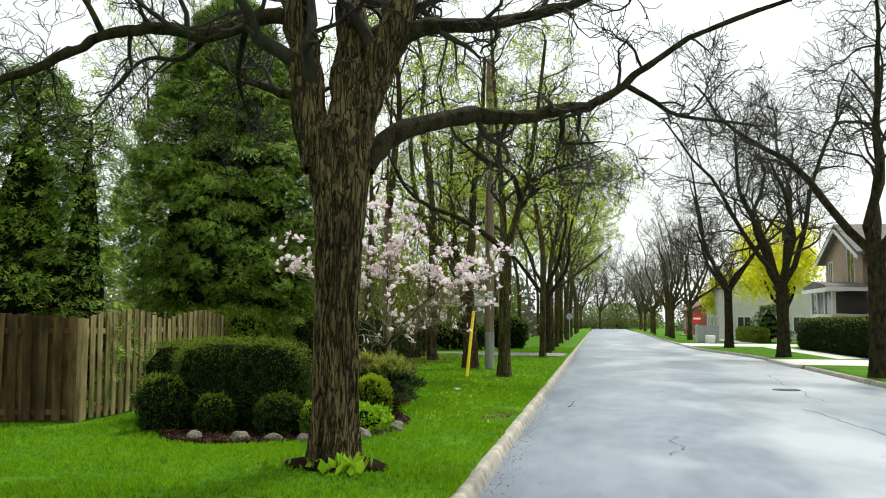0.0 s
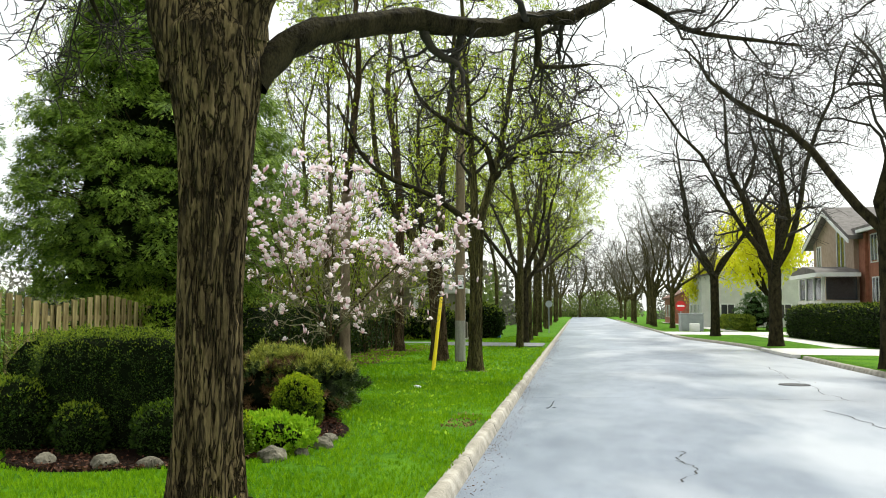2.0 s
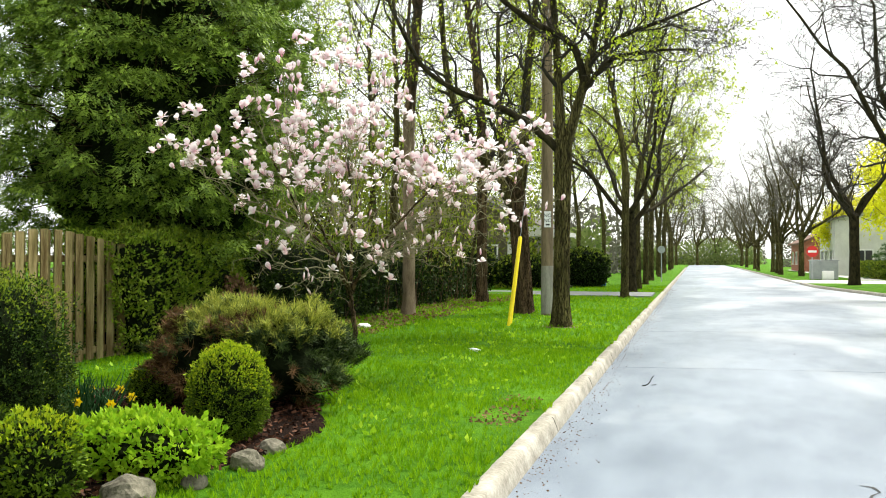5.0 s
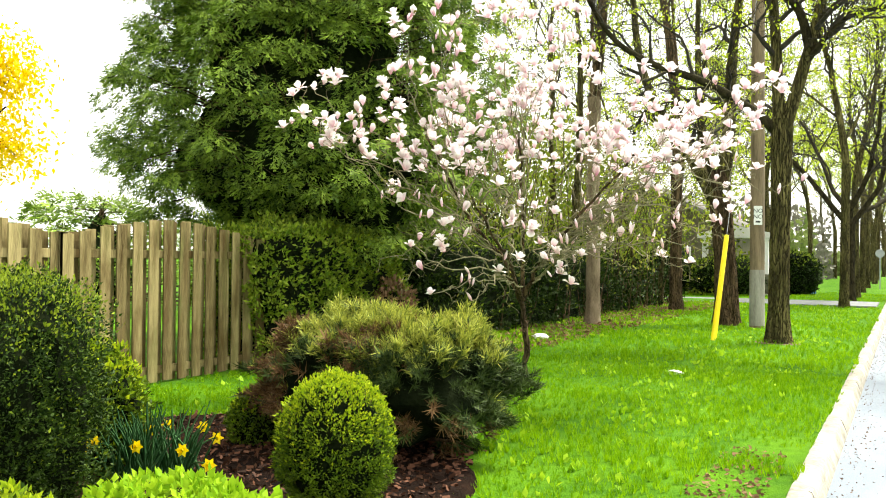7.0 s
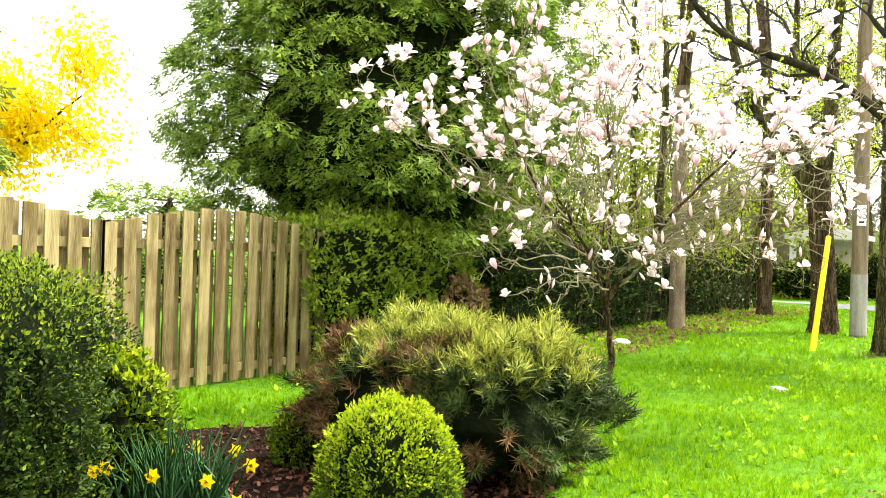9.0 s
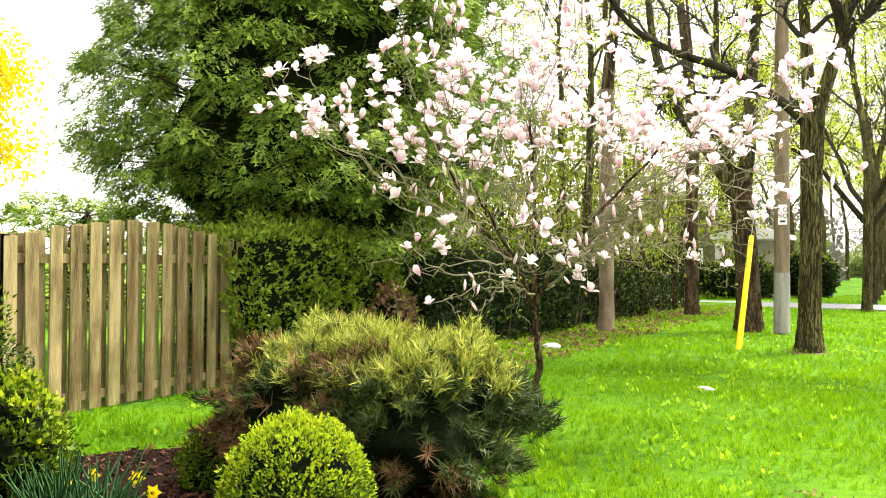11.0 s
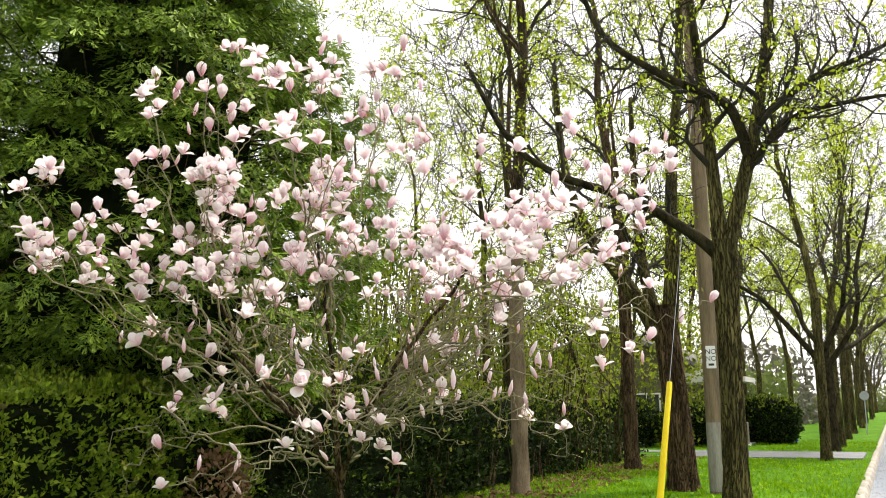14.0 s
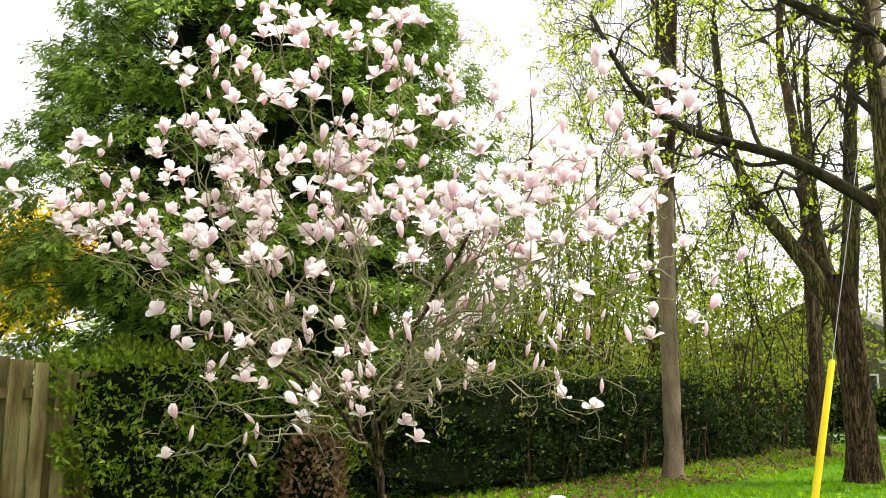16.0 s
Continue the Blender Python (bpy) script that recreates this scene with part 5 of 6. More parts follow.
MIDDLE_TIPS = [(-6.35, 20.4, 3.3), (-6.39, 20.8, 3.43), (-6.8, 21.05, 3.55), (-6.17, 20.9, 2.99), (-5.9, 20.9, 3.2), (-5.2, 20.9, 2.75), (-5.5, 21.0, 2.53), (-5.0, 21.1, 3.4),
               (-4.7, 20.9, 3.3), (-5.6, 20.9, 3.15), (-4.26, 20.8, 2.95), (-3.9, 20.9, 2.23), (-3.71, 21.2, 2.94), (-3.09, 21.2, 2.43), (-2.68, 21.4, 2.58), (-2.21, 21.2, 2.44),
               (-2.57, 21.8, 2.76), (-2.6, 21.7, 2.65), (-2.3, 21.9, 3.0), (-2.65, 22.3, 3.15), (-2.2, 22.5, 2.9), (-2.95, 22.1, 2.85), (-1.95, 22.2, 2.95), (-1.77, 22.3, 2.3),
               (-2.88, 21.67, 2.6), (-3.4, 22.0, 3.1)]
TOP_TIPS = [(-5.55, 21.2, 3.68), (-5.47, 21.24, 4.0), (-5.74, 21.4, 4.09), (-4.95, 21.2, 4.12), (-5.2, 21.42, 4.3), (-5.14, 21.8, 4.68), (-4.61, 21.4, 4.4), (-4.13, 21.57, 4.15),
            (-4.06, 22.14, 4.45), (-4.08, 22.74, 4.15), (-4.86, 22.6, 4.95), (-4.43, 21.6, 4.24), (-3.96, 22.0, 4.38), (-3.64, 22.2, 3.9), (-3.79, 21.4, 3.59), (-3.99, 23.2, 3.29),
            (-3.42, 23.4, 3.48), (-5.16, 23.0, 3.93), (-3.24, 22.2, 3.45), (-2.41, 22.2, 3.48), (-2.23, 22.6, 3.38), (-1.91, 21.9, 3.43), (-2.09, 22.7, 3.2), (-4.5, 21.0, 3.6)]


def magnolia():
    rng = np.random.default_rng(301)
    base = np.array((-4.65, 22.7, 0.13))
    t = top("magnolia_tree", tuple(base), "saucer magnolia in full pink and white bloom on the lawn", "tree")
    leaders = []
    for pts, r0 in (([(0, 0, -0.1), (0.03, -0.02, 0.45), (0.0, -0.08, 1.0), (0.1, -0.35, 1.8), (0.22, -0.75, 2.9)], 0.045),
                    ([(0.0, -0.06, 0.9), (-0.15, -0.3, 1.45), (-0.5, -0.75, 2.1), (-0.85, -1.1, 3.1)], 0.028),
                    ([(0.02, -0.08, 1.05), (0.35, -0.35, 1.5), (0.95, -0.7, 2.0), (1.6, -0.9, 2.6)], 0.026),
                    ([(0.0, -0.08, 1.0), (0.05, -0.6, 1.45), (0.1, -1.2, 1.75), (0.1, -1.7, 2.1)], 0.022)):
        l = limb_line(pts, r0, 0.01, 6)
        l = (l[0] + rng.normal(size=l[0].shape) * 0.012, l[1])
        leaders.append(l)
        V, F = tubes([l], 10)
        piece("trunk" if r0 > 0.04 else "leader", mesh_np("trunk", V, [F], M_BARK_BROWN, smooth=True), t, "slender brown trunk" if r0 > 0.04 else "")
    limbs = []
    for i, tip in enumerate(LOW_TIPS + MIDDLE_TIPS + TOP_TIPS):
        e = np.array(tip) - base
        low = e[2] < 2.2
        lead = leaders[1] if e[0] < -0.45 else leaders[2] if e[0] > 0.9 else leaders[3] if low else leaders[0]
        want = min(max(e[2] * (0.95 if low else 0.55), 1.15), lead[0][-1][2] - 0.1)
        k = int(np.argmin(abs(lead[0][:, 2] - want)))
        h0 = lead[0][k]
        flat = np.array([e[0] - h0[0], e[1] - h0[1], 0])
        m1 = h0 + flat * 0.33 + np.array([0, 0, (e[2] - h0[2]) * 0.3 + (0.2 if low else -0.03)]) + rng.normal(size=3) * 0.09
        m2 = h0 + flat * 0.7 + np.array([0, 0, (e[2] - h0[2]) * 0.6 + (0.18 if low else -0.03)]) + rng.normal(size=3) * 0.09
        l = limb_line([h0, m1, m2, e], 0.0095, 0.0032, 6)
        l = (l[0] + rng.normal(size=l[0].shape) * 0.034, l[1])
        limbs.append(l)
        V, F = tubes([l], 8)
        piece("limb", mesh_np("limb", V, [F], M_TWIG_LIGHT, smooth=True), t)
    b1, b2 = [], []
    for l in limbs:
        b1 += fork(rng, l, 5 if l[0][-1][2] < 2.3 else 6, 0.85, 0.4, 0.55, 0.7, n=8, wiggle=0.42, lift=0.04, start=0.2, tip=0.5)
    for l in b1:
        b2 += fork(rng, l, 2 if l[0][-1][2] < 2.4 else 3, 0.85, 0.3, 0.2, 0.8, n=4, wiggle=0.4, lift=0.14, start=0.3, tip=0.6)
    for p, r in b1:
        V, F = tubes([(p, np.maximum(r * 0.75, 0.003))], 5)
        piece("branch", mesh_np("branch", V, [F], M_TWIG_LIGHT), t)
    V, F = tubes([(p, np.maximum(r * 0.6, 0.0016)) for p, r in b2], 4)
    piece("twig_growth", mesh_np("twig_growth", V, [F], M_TWIG_LIGHT), t, kind="stuff")
    ends = [(l[0][-1], unit(l[0][-1] - l[0][-2])) for l in limbs + b1 + b2]
    P = np.array([p for p, d in ends])
    P = P[rng.random(len(P)) < 0.45]
    piece("leaf_growth", leaf_cloud(rng, np.repeat(P, 2, axis=0) + rng.normal(size=(len(P) * 2, 3)) * 0.02, 0.034, M_MAG_LEAF, "leaf_growth", d=np.tile([0, 0, 1.0], (len(P) * 2, 1)), spread=0.8), t, "small olive leaf buds", kind="stuff")
    tips = {tuple(l[0][-1]) for l in limbs}
    rng.shuffle(ends)
    count = {"flower": 0, "bud": 0}
    rest = []
    for p, d in ends:
        lush = p[2] > 2.48 + 0.12 * rng.normal()
        # blossom stands in bunches along the boughs
        bunch = noise.noise(Vector(p * 2.2)) + 0.6 * noise.noise(Vector(p * 5.0) + Vector((9, 0, 0)))
        chance = (0.54 + 0.6 * bunch + (0.2 if p[0] > 1.2 else 0.0) if lush else 0.05) + (0.6 if tuple(p) in tips else 0.0)
        if rng.random() < chance:
            kind = "flower"
        elif rng.random() < (0.17 if lush else 0.16):
            kind = "bud"
        else:
            continue
        way = unit(d * 0.35 + np.array([0, 0, 1.0]) + rng.normal(size=3) * 0.24)
        size = rng.uniform(0.78, 1.2) if kind == "flower" else rng.uniform(0.75, 1.15)
        form = FLOWERS[int(rng.choice(5, p=(0.3, 0.2, 0.16, 0.08, 0.26)))] if kind == "flower" else BUD
        if count[kind] >= 300:
            rest.append((p, way, size, form))
            continue
        count[kind] += 1
        q = Vector(way).to_track_quat("Z", "Y").to_matrix().to_4x4()
        ob = piece(kind, form, t)
        ob.matrix_local = Matrix.Translation(p - way * 0.004) @ q @ pose(0, 0, 0, 0, 0, rng.uniform(0, 360)) @ Matrix.Scale(size, 4)
    AV, AF, AT, at = [], [], [], 0
    for form in FLOWERS + [BUD]:
        mine = [r for r in rest if r[3] == form]
        if not mine:
            continue
        TV, TT = np.zeros(len(form.vertices) * 3), np.zeros(len(form.vertices))
        form.vertices.foreach_get("co", TV)
        form.attributes["tint"].data.foreach_get("value", TT)
        TF = np.array([list(q.vertices) for q in form.polygons])
        V, F = scatter(TV.reshape(-1, 3), TF, bases(np.array([r[1] for r in mine]), rng), np.array([r[0] for r in mine]), [r[2] for r in mine])
        AV.append(V)
        AF.append(F + at)
        AT.append(np.tile(TT, len(mine)))
        at += len(V)
    if AV:
        piece("massed_blossom", tint_mesh("massed_blossom", np.concatenate(AV), np.concatenate(AF), np.concatenate(AT)), t, kind="stuff")
    return t


magnolia()

# ---- utility pole, guy wire and guard ----
pole = top("utility_pole", (-3.6, 33.9, 0.14), "brown wooden utility pole with a small notice", "pole")
V, F = tubes([([(0, 0, z) for z in (-0.2, 1.2, 3, 6, 11)], [0.165, 0.16, 0.155, 0.145, 0.12])], 20)
piece("shaft", mesh_np("shaft", V, [F], M_POLE, smooth=True), pole)
V, F = tubes([([(0, 0, z) for z in (0.05, 0.5, 1.25, 1.3)], [0.168, 0.166, 0.164, 0.161])], 20)
piece("silvered_band", mesh_np("silvered_band", V, [F], M_SILVER, smooth=True), pole, "silvery weathered band at the foot")
notice = part("notice", box_bm(-0.09, -0.178, 2.3, 0.09, -0.166, 2.72, 0.002), M_WHITE, pole, "white notice with black lettering")
notice.matrix_local = pose(0, 0, 0, 0, 0, 12)
for i, z in enumerate((2.6, 2.47)):
    cu = bpy.data.curves.new("lettering", "FONT")
    cu.body, cu.size, cu.extrude, cu.align_x = "NO", 0.13, 0.001, "CENTER"
    cu.materials.append(M_BLACK)
    letters = new("lettering", cu)
    letters.parent = notice
    letters.matrix_local = pose(0, -0.1795, z - 0.03, 90, 0, 0)
part("lettering_bar", box_bm(-0.05, -0.181, 2.35, 0.05, -0.1785, 2.39), M_BLACK, notice)
guard_lo, guard_hi = np.array((-3.85, 30.08, 0.05)), np.array((-3.77, 31.02, 2.13))
way = guard_hi - guard_lo
guy = top("guy_wire", tuple(guard_lo), "thin steel guy wire running up to the utility pole", "wire")
V, F = tubes([(np.array([way * f for f in (0.0, 1.0, 2.0, 3.9)]), np.full(4, 0.006))], 6)
piece("cable", mesh_np("cable", V, [F], M_WIRE), guy)
gv, gf = tubes([(np.array([way * f for f in (0.0, 0.02, 0.5, 0.985, 1.0)]), np.array([0.05, 0.055, 0.05, 0.046, 0.04]))], 14)
piece("guard", mesh_np("guard", gv, [gf], M_GUARD, smooth=True), guy, "bright yellow plastic guy guard")

# ---- far side: hedge, houses, sign ----
shrub("far_hedge", (13.6, 55.0, 0.13), (0.8, 9.5, 0.95), 7, 30000, 0.13, M_UNDER, M_HEDGE, "long dark clipped hedge before the brick house", "hedge", 401, lump=0.06)
shrub("far_hedge", (13.2, 84.0, 0.13), (0.7, 5.0, 0.6), 6, 9000, 0.15, M_HEDGE, M_HEDGE, "low dark hedge by the side street", "hedge", 402, lump=0.06)


def window(parent, x, y, z, w, h, normal_x=True, material=M_GLASS):
    """A white-framed window in a wall that looks to -x (or -y)."""
    wdw = new("window")
    wdw.parent = parent
    d = 0.06
    if normal_x:
        part("pane", box_bm(x - 0.02, y - w / 2, z, x + 0.04, y + w / 2, z + h), material, wdw)
        for a, b, c, e in [(-w / 2 - 0.08, -w / 2, -0.08, h + 0.08), (w / 2, w / 2 + 0.08, -0.08, h + 0.08), (-w / 2, w / 2, h, h + 0.08), (-w / 2 - 0.12, w / 2 + 0.12, -0.14, -0.08), (-0.03, 0.03, 0, h)]:
            part("window_frame", box_bm(x - d, y + a, z + c, x + 0.03, y + b, z + e), M_WHITE, wdw)
    else:
        part("pane", box_bm(x - w / 2, y - 0.02, z, x + w / 2, y + 0.04, z + h), material, wdw)
        for a, b, c, e in [(-w / 2 - 0.08, -w / 2, -0.08, h + 0.08), (w / 2, w / 2 + 0.08, -0.08, h + 0.08), (-w / 2, w / 2, h, h + 0.08), (-w / 2 - 0.12, w / 2 + 0.12, -0.14, -0.08), (-0.03, 0.03, 0, h)]:
            part("window_frame", box_bm(x + a, y - d, z + c, x + b, y + 0.03, z + e), M_WHITE, wdw)
    return wdw


def brick_house():
    h = top("brick_house", (0, 0, 0.1), "two-storey brick house with a gabled bay and white porch", "house", "houses")
    part("wall", box_bm(18.4, 48.0, 0, 29, 67.6, 6.9), M_BRICK, h, "brown-red brick wall")
    part("bay_wall", prism_bm([(67.6, 0), (77.6, 0), (77.6, 6.6), (72.6, 8.6), (67.6, 6.6)], 0, 17.9, 29), M_BRICK_TAN, h, "tan brick gabled bay")
    part("roof", prism_bm([(17.8, 6.75), (23.7, 8.5), (29.6, 6.75), (29.6, 7.0), (23.7, 8.8), (17.8, 7.0)], 1, 47.4, 68.2), M_SHINGLE, h, "brown-grey shingle roof")
    part("bay_roof", prism_bm([(66.6, 6.25), (72.6, 8.65), (78.6, 6.25), (78.6, 6.5), (72.6, 8.95), (66.6, 6.5)], 0, 17.3, 29.3), M_SHINGLE, h, "brown-grey shingle gable roof")
    part("eave", box_bm(17.7, 47.3, 6.6, 17.9, 66.5, 6.8), M_WHITE, h, "white gutter board")
    part("bargeboard", prism_bm([(66.6, 6.0), (72.6, 8.4), (78.6, 6.0), (78.6, 6.25), (72.6, 8.65), (66.6, 6.25)], 0, 17.24, 17.32), M_WHITE, h, "white bargeboard")
    part("pilaster", box_bm(18.2, 66.3, 0, 18.41, 67.55, 6.6), M_BRICK, h)
    for y, z, w, hh in [(57, 4.8, 1.3, 1.6), (65.0, 4.8, 1.2, 1.6), (57, 2.2, 1.4, 1.5), (64.9, 2.2, 1.1, 1.5)]:
        window(h, 18.4, y, z, w, hh)
    window(h, 17.9, 70.4, 4.4, 1.7, 2.7)
    window(h, 17.9, 76.0, 4.8, 1.0, 1.5)
    part("porch_floor", box_bm(15.6, 66.6, 0, 17.9, 73.0, 2.3), M_STUCCO, h, "pale porch base")
    part("porch_roof", prism_bm([(66.2, 4.05), (73.4, 4.05), (72.8, 4.3), (69.8, 4.6), (66.8, 4.3)], 0, 15.2, 17.9), M_SHINGLE, h, "low porch roof with white fascia")
    part("fascia", box_bm(15.14, 66.2, 3.82, 15.2, 73.4, 4.08), M_WHITE, h)
    part("fascia", box_bm(15.2, 66.14, 3.82, 17.9, 66.2, 4.08), M_WHITE, h)
    for y in (66.8, 68.9, 71.0, 72.8):
        part("porch_post", box_bm(15.65, y - 0.1, 2.3, 15.85, y + 0.1, 3.85), M_WHITE, h)
    for y0, y1 in ((66.9, 68.8), (69.0, 70.9), (71.1, 72.7)):
        part("porch_pane", box_bm(15.73, y0, 2.36, 15.76, y1, 3.8), M_GLASS, h)
    part("porch_pane", box_bm(15.9, 66.7, 2.36, 17.8, 66.73, 3.8), M_GLASS, h)
    return h


brick_house()


def plain_house(at, w, d, eave, ridge, wall_m, roof_m, label):
    h = top("house", at, label, "house", "houses")
    part("wall", box_bm(-w / 2, -d / 2, 0, w / 2, d / 2, eave), wall_m, h)
    part("gable_wall", prism_bm([(-w / 2, eave), (w / 2, eave), (0, ridge)], 1, -d / 2, d / 2), wall_m, h)
    part("roof", prism_bm([(-w / 2 - 0.4, eave - 0.2), (0, ridge), (w / 2 + 0.4, eave - 0.2), (w / 2 + 0.4, eave), (0, ridge + 0.22), (-w / 2 - 0.4, eave)], 1, -d / 2 - 0.4, d / 2 + 0.4), roof_m, h)
    part("chimney", box_bm(-w * 0.2 - 0.4, d * 0.1, ridge - 1.4, -w * 0.2 + 0.4, d * 0.1 + 0.8, ridge + 0.7, 0.02), wall_m, h)
    for y in (-d * 0.3, 0, d * 0.3):
        window(h, -w / 2, y, 0.9, 1.4, 1.3)
    for x in (-w * 0.28, w * 0.2):
        window(h, x, -d / 2, 0.9, 1.2, 1.3, False)
    return h


plain_house((17.5, 101, 0.1), 11, 10, 5.0, 6.4, M_STUCCO, M_SHINGLE, "pale rendered house behind the street trees")
plain_house((17.5, 122, 0.1), 12, 12, 3.2, 6.0, M_BRICK, M_SHINGLE_BROWN, "low red brick house with a brown hipped roof")
plain_house((-12.8, 64.0, 0.1), 9, 10, 3.3, 5.4, M_BRICK_DULL, M_SHINGLE, "low dull brown brick house behind the wood")
porch_l = top("entrance_porch", (-7.4, 55.5, 0.14), "white entrance porch with a stone-clad column base", "porch")
part("porch_roof", prism_bm([(-1.6, 2.55), (1.6, 2.55), (1.6, 2.75), (0, 3.1), (-1.6, 2.75)], 1, -1.5, 1.5), M_STUCCO, porch_l)
for x in (-1.3, 1.3):
    col = part("column", box_bm(x - 0.12, -1.3, 0.95, x + 0.12, -1.06, 2.55, 0.01), M_WHITE, porch_l)
    part("column_base", box_bm(x - 0.25, -1.43, -0.05, x + 0.25, -0.93, 0.95, 0.02), M_STONE, porch_l)
part("step", box_bm(-1.6, -1.5, -0.05, 1.6, 1.5, 0.1, 0.01), M_WALKWAY, porch_l)

sign = top("road_sign", (7.75, 75.6, 0.13), "round red road sign with a white bar on a post", "sign")
part("post", box_bm(-0.035, -0.03, -0.1, 0.035, 0.03, 2.3, 0.004), M_METAL, sign)
bm = bmesh.new()
bmesh.ops.create_cone(bm, cap_ends=True, segments=32, radius1=0.38, radius2=0.38, depth=0.015, matrix=pose(0, -0.045, 1.95, 90))
plate = part("plate", bm, M_RED, sign)
part("bar", box_bm(-0.27, -0.062, 1.88, 0.27, -0.054, 2.02), M_WHITE, plate)
box = top("utility_box", (8.9, 79.0, 0.13), "grey metal utility cabinet on the verge", "utility box")
part("cabinet", box_bm(-0.9, -0.5, 0, 0.9, 0.5, 1.3, 0.03), M_METAL, box)
part("lid", box_bm(-0.95, -0.55, 1.3, 0.95, 0.55, 1.38, 0.02), M_METAL, box)
wbox = top("white_box", (8.9, 76.9, 0.13), "small white box on the pavement edge", "box")
part("body", box_bm(-0.35, -0.3, 0, 0.35, 0.3, 0.62, 0.02), M_WHITE, wbox)

# ---- distance ----
def far_woods(name, n, boxes, material, size, seed, label):
    rng = np.random.default_rng(seed)
    P = []
    for x0, x1, y0, y1, h in boxes:
        p = np.stack([rng.uniform(x0, x1, n), rng.uniform(y0, y1, n), h * rng.random(n) ** 1.3], axis=1)
        edge = np.array([noise.noise(Vector((a * 0.11, b * 0.11, 2))) for a, b, c in p])
        P.append(p[p[:, 2] < h * (0.72 + 0.5 * edge)])
    P = np.concatenate(P)
    return tagged(new(name, small_leaf_cloud(rng, P, size, material, name)), label, "woods", kind="stuff")


far_woods("far_woods", 12000, [(-60, -44, 80, 130, 8), (-40, -12, 180, 190, 4), (-14, 16, 228, 240, 17), (-45, -6.5, 92, 104, 9), (14, 60, 165, 180, 10), (45, 60, 60, 150, 9)], M_FAR_BARE, 0.6, 501, "grey-brown bare woods in the distance")
far_woods("far_green", 9000, [(-58, -40, 85, 110, 5), (-40, -12, 165, 172, 4), (-16, -4, 120, 124, 3.0), (-12, 14, 215, 222, 7), (-42, -7, 84, 90, 6), (16, 50, 150, 160, 5)], M_FAR, 0.6, 502, "greening trees in the distance")


# ---- the planted bed ----
def bed_outline(n, grow=0.0):
    out = []
    for i in range(n):
        a = 6.283 * i / n
        r = 1 + 0.06 * math.sin(3 * a + 1) + 0.04 * math.sin(5 * a)
        out.append((-4.85 + (1.78 + grow) * r * math.cos(a), 16.9 + (2.75 + grow) * r * math.sin(a)))
    return out


def build_bed():
    bm = bmesh.new()
    c = bm.verts.new((-4.85, 16.9, lawn_z(-4.85, 16.9) + 0.045))
    rings = []
    for f in (0.3, 0.6, 0.85, 0.97, 1.0):
        rings.append([bm.verts.new((-4.85 + (x + 4.85) * f, 16.9 + (y - 16.9) * f, lawn_z(x, y) + (0.045 if f < 0.98 else -0.02) + 0.012 * noise.noise(Vector((x * f * 4, y * f * 4, 0))))) for x, y in bed_outline(48)])
    for i in range(48):
        bm.faces.new((c, rings[0][i], rings[0][(i + 1) % 48]))
        for a, b in zip(rings, rings[1:]):
            bm.faces.new((a[i], b[i], b[(i + 1) % 48], a[(i + 1) % 48]))
    bed = part("planting_bed", bm, M_MULCH, None, "dark brown mulched planting bed under the shrubs")
    tagged(bed, category="planting bed", kind="structure")
    rng = np.random.default_rng(601)
    P = []
    while len(P) < 9500:
        a, r = rng.uniform(0, 6.283), math.sqrt(rng.random())
        x, y = -4.85 + 1.82 * r * math.cos(a), 16.9 + 2.82 * r * math.sin(a)
        P.append((x, y, lawn_z(x, y) + 0.05))
    P = np.array(P)
    V, F = scatter([(-0.2, 0, 0), (0.2, 0.03, 0), (0.25, 0.05, 1), (-0.2, -0.05, 1)], [(0, 1, 2, 3)], bases(rng.normal(size=P.shape) * np.array([1, 1, 0.35]), rng), P, rng.uniform(0.015, 0.055, len(P)))
    tagged(new("bark_chips", mesh_np("bark_chips", V, [F], M_CHIP)), "shredded dark red-brown bark chips on the bed", "mulch", kind="stuff")


build_bed()


def rock(x, y, size, seed, flat=0.65):
    bm = bmesh.new()
    bmesh.ops.create_icosphere(bm, subdivisions=3, radius=1.0)
    for v in bm.verts:
        k = 1 + 0.28 * noise.noise(v.co * 1.3 + Vector((seed, 0, 0))) + 0.08 * noise.noise(v.co * 4 + Vector((0, seed, 0)))
        v.co = Vector((v.co.x * k * size, v.co.y * k * size * 0.8, v.co.z * k * size * flat))
    ob = tagged(part("edging_stone", bm, M_STONE, None), "pale rough field stone edging the bed", "stone", "bed edging stones")
    ob.matrix_world = pose(x, y, lawn_z(x, y) + size * flat * 0.45, 0, 0, seed * 50)


for i, (x, y, s) in enumerate([(-3.25, 15.3, 0.17), (-3.5, 14.6, 0.15), (-3.8, 14.5, 0.14), (-4.25, 14.5, 0.13), (-4.7, 14.42, 0.16), (-5.4, 14.5, 0.14), (-2.98, 16.35, 0.14), (-3.05, 16.85, 0.11), (-3.05, 15.75, 0.1)]):
    rock(x, y, s, i + 1)


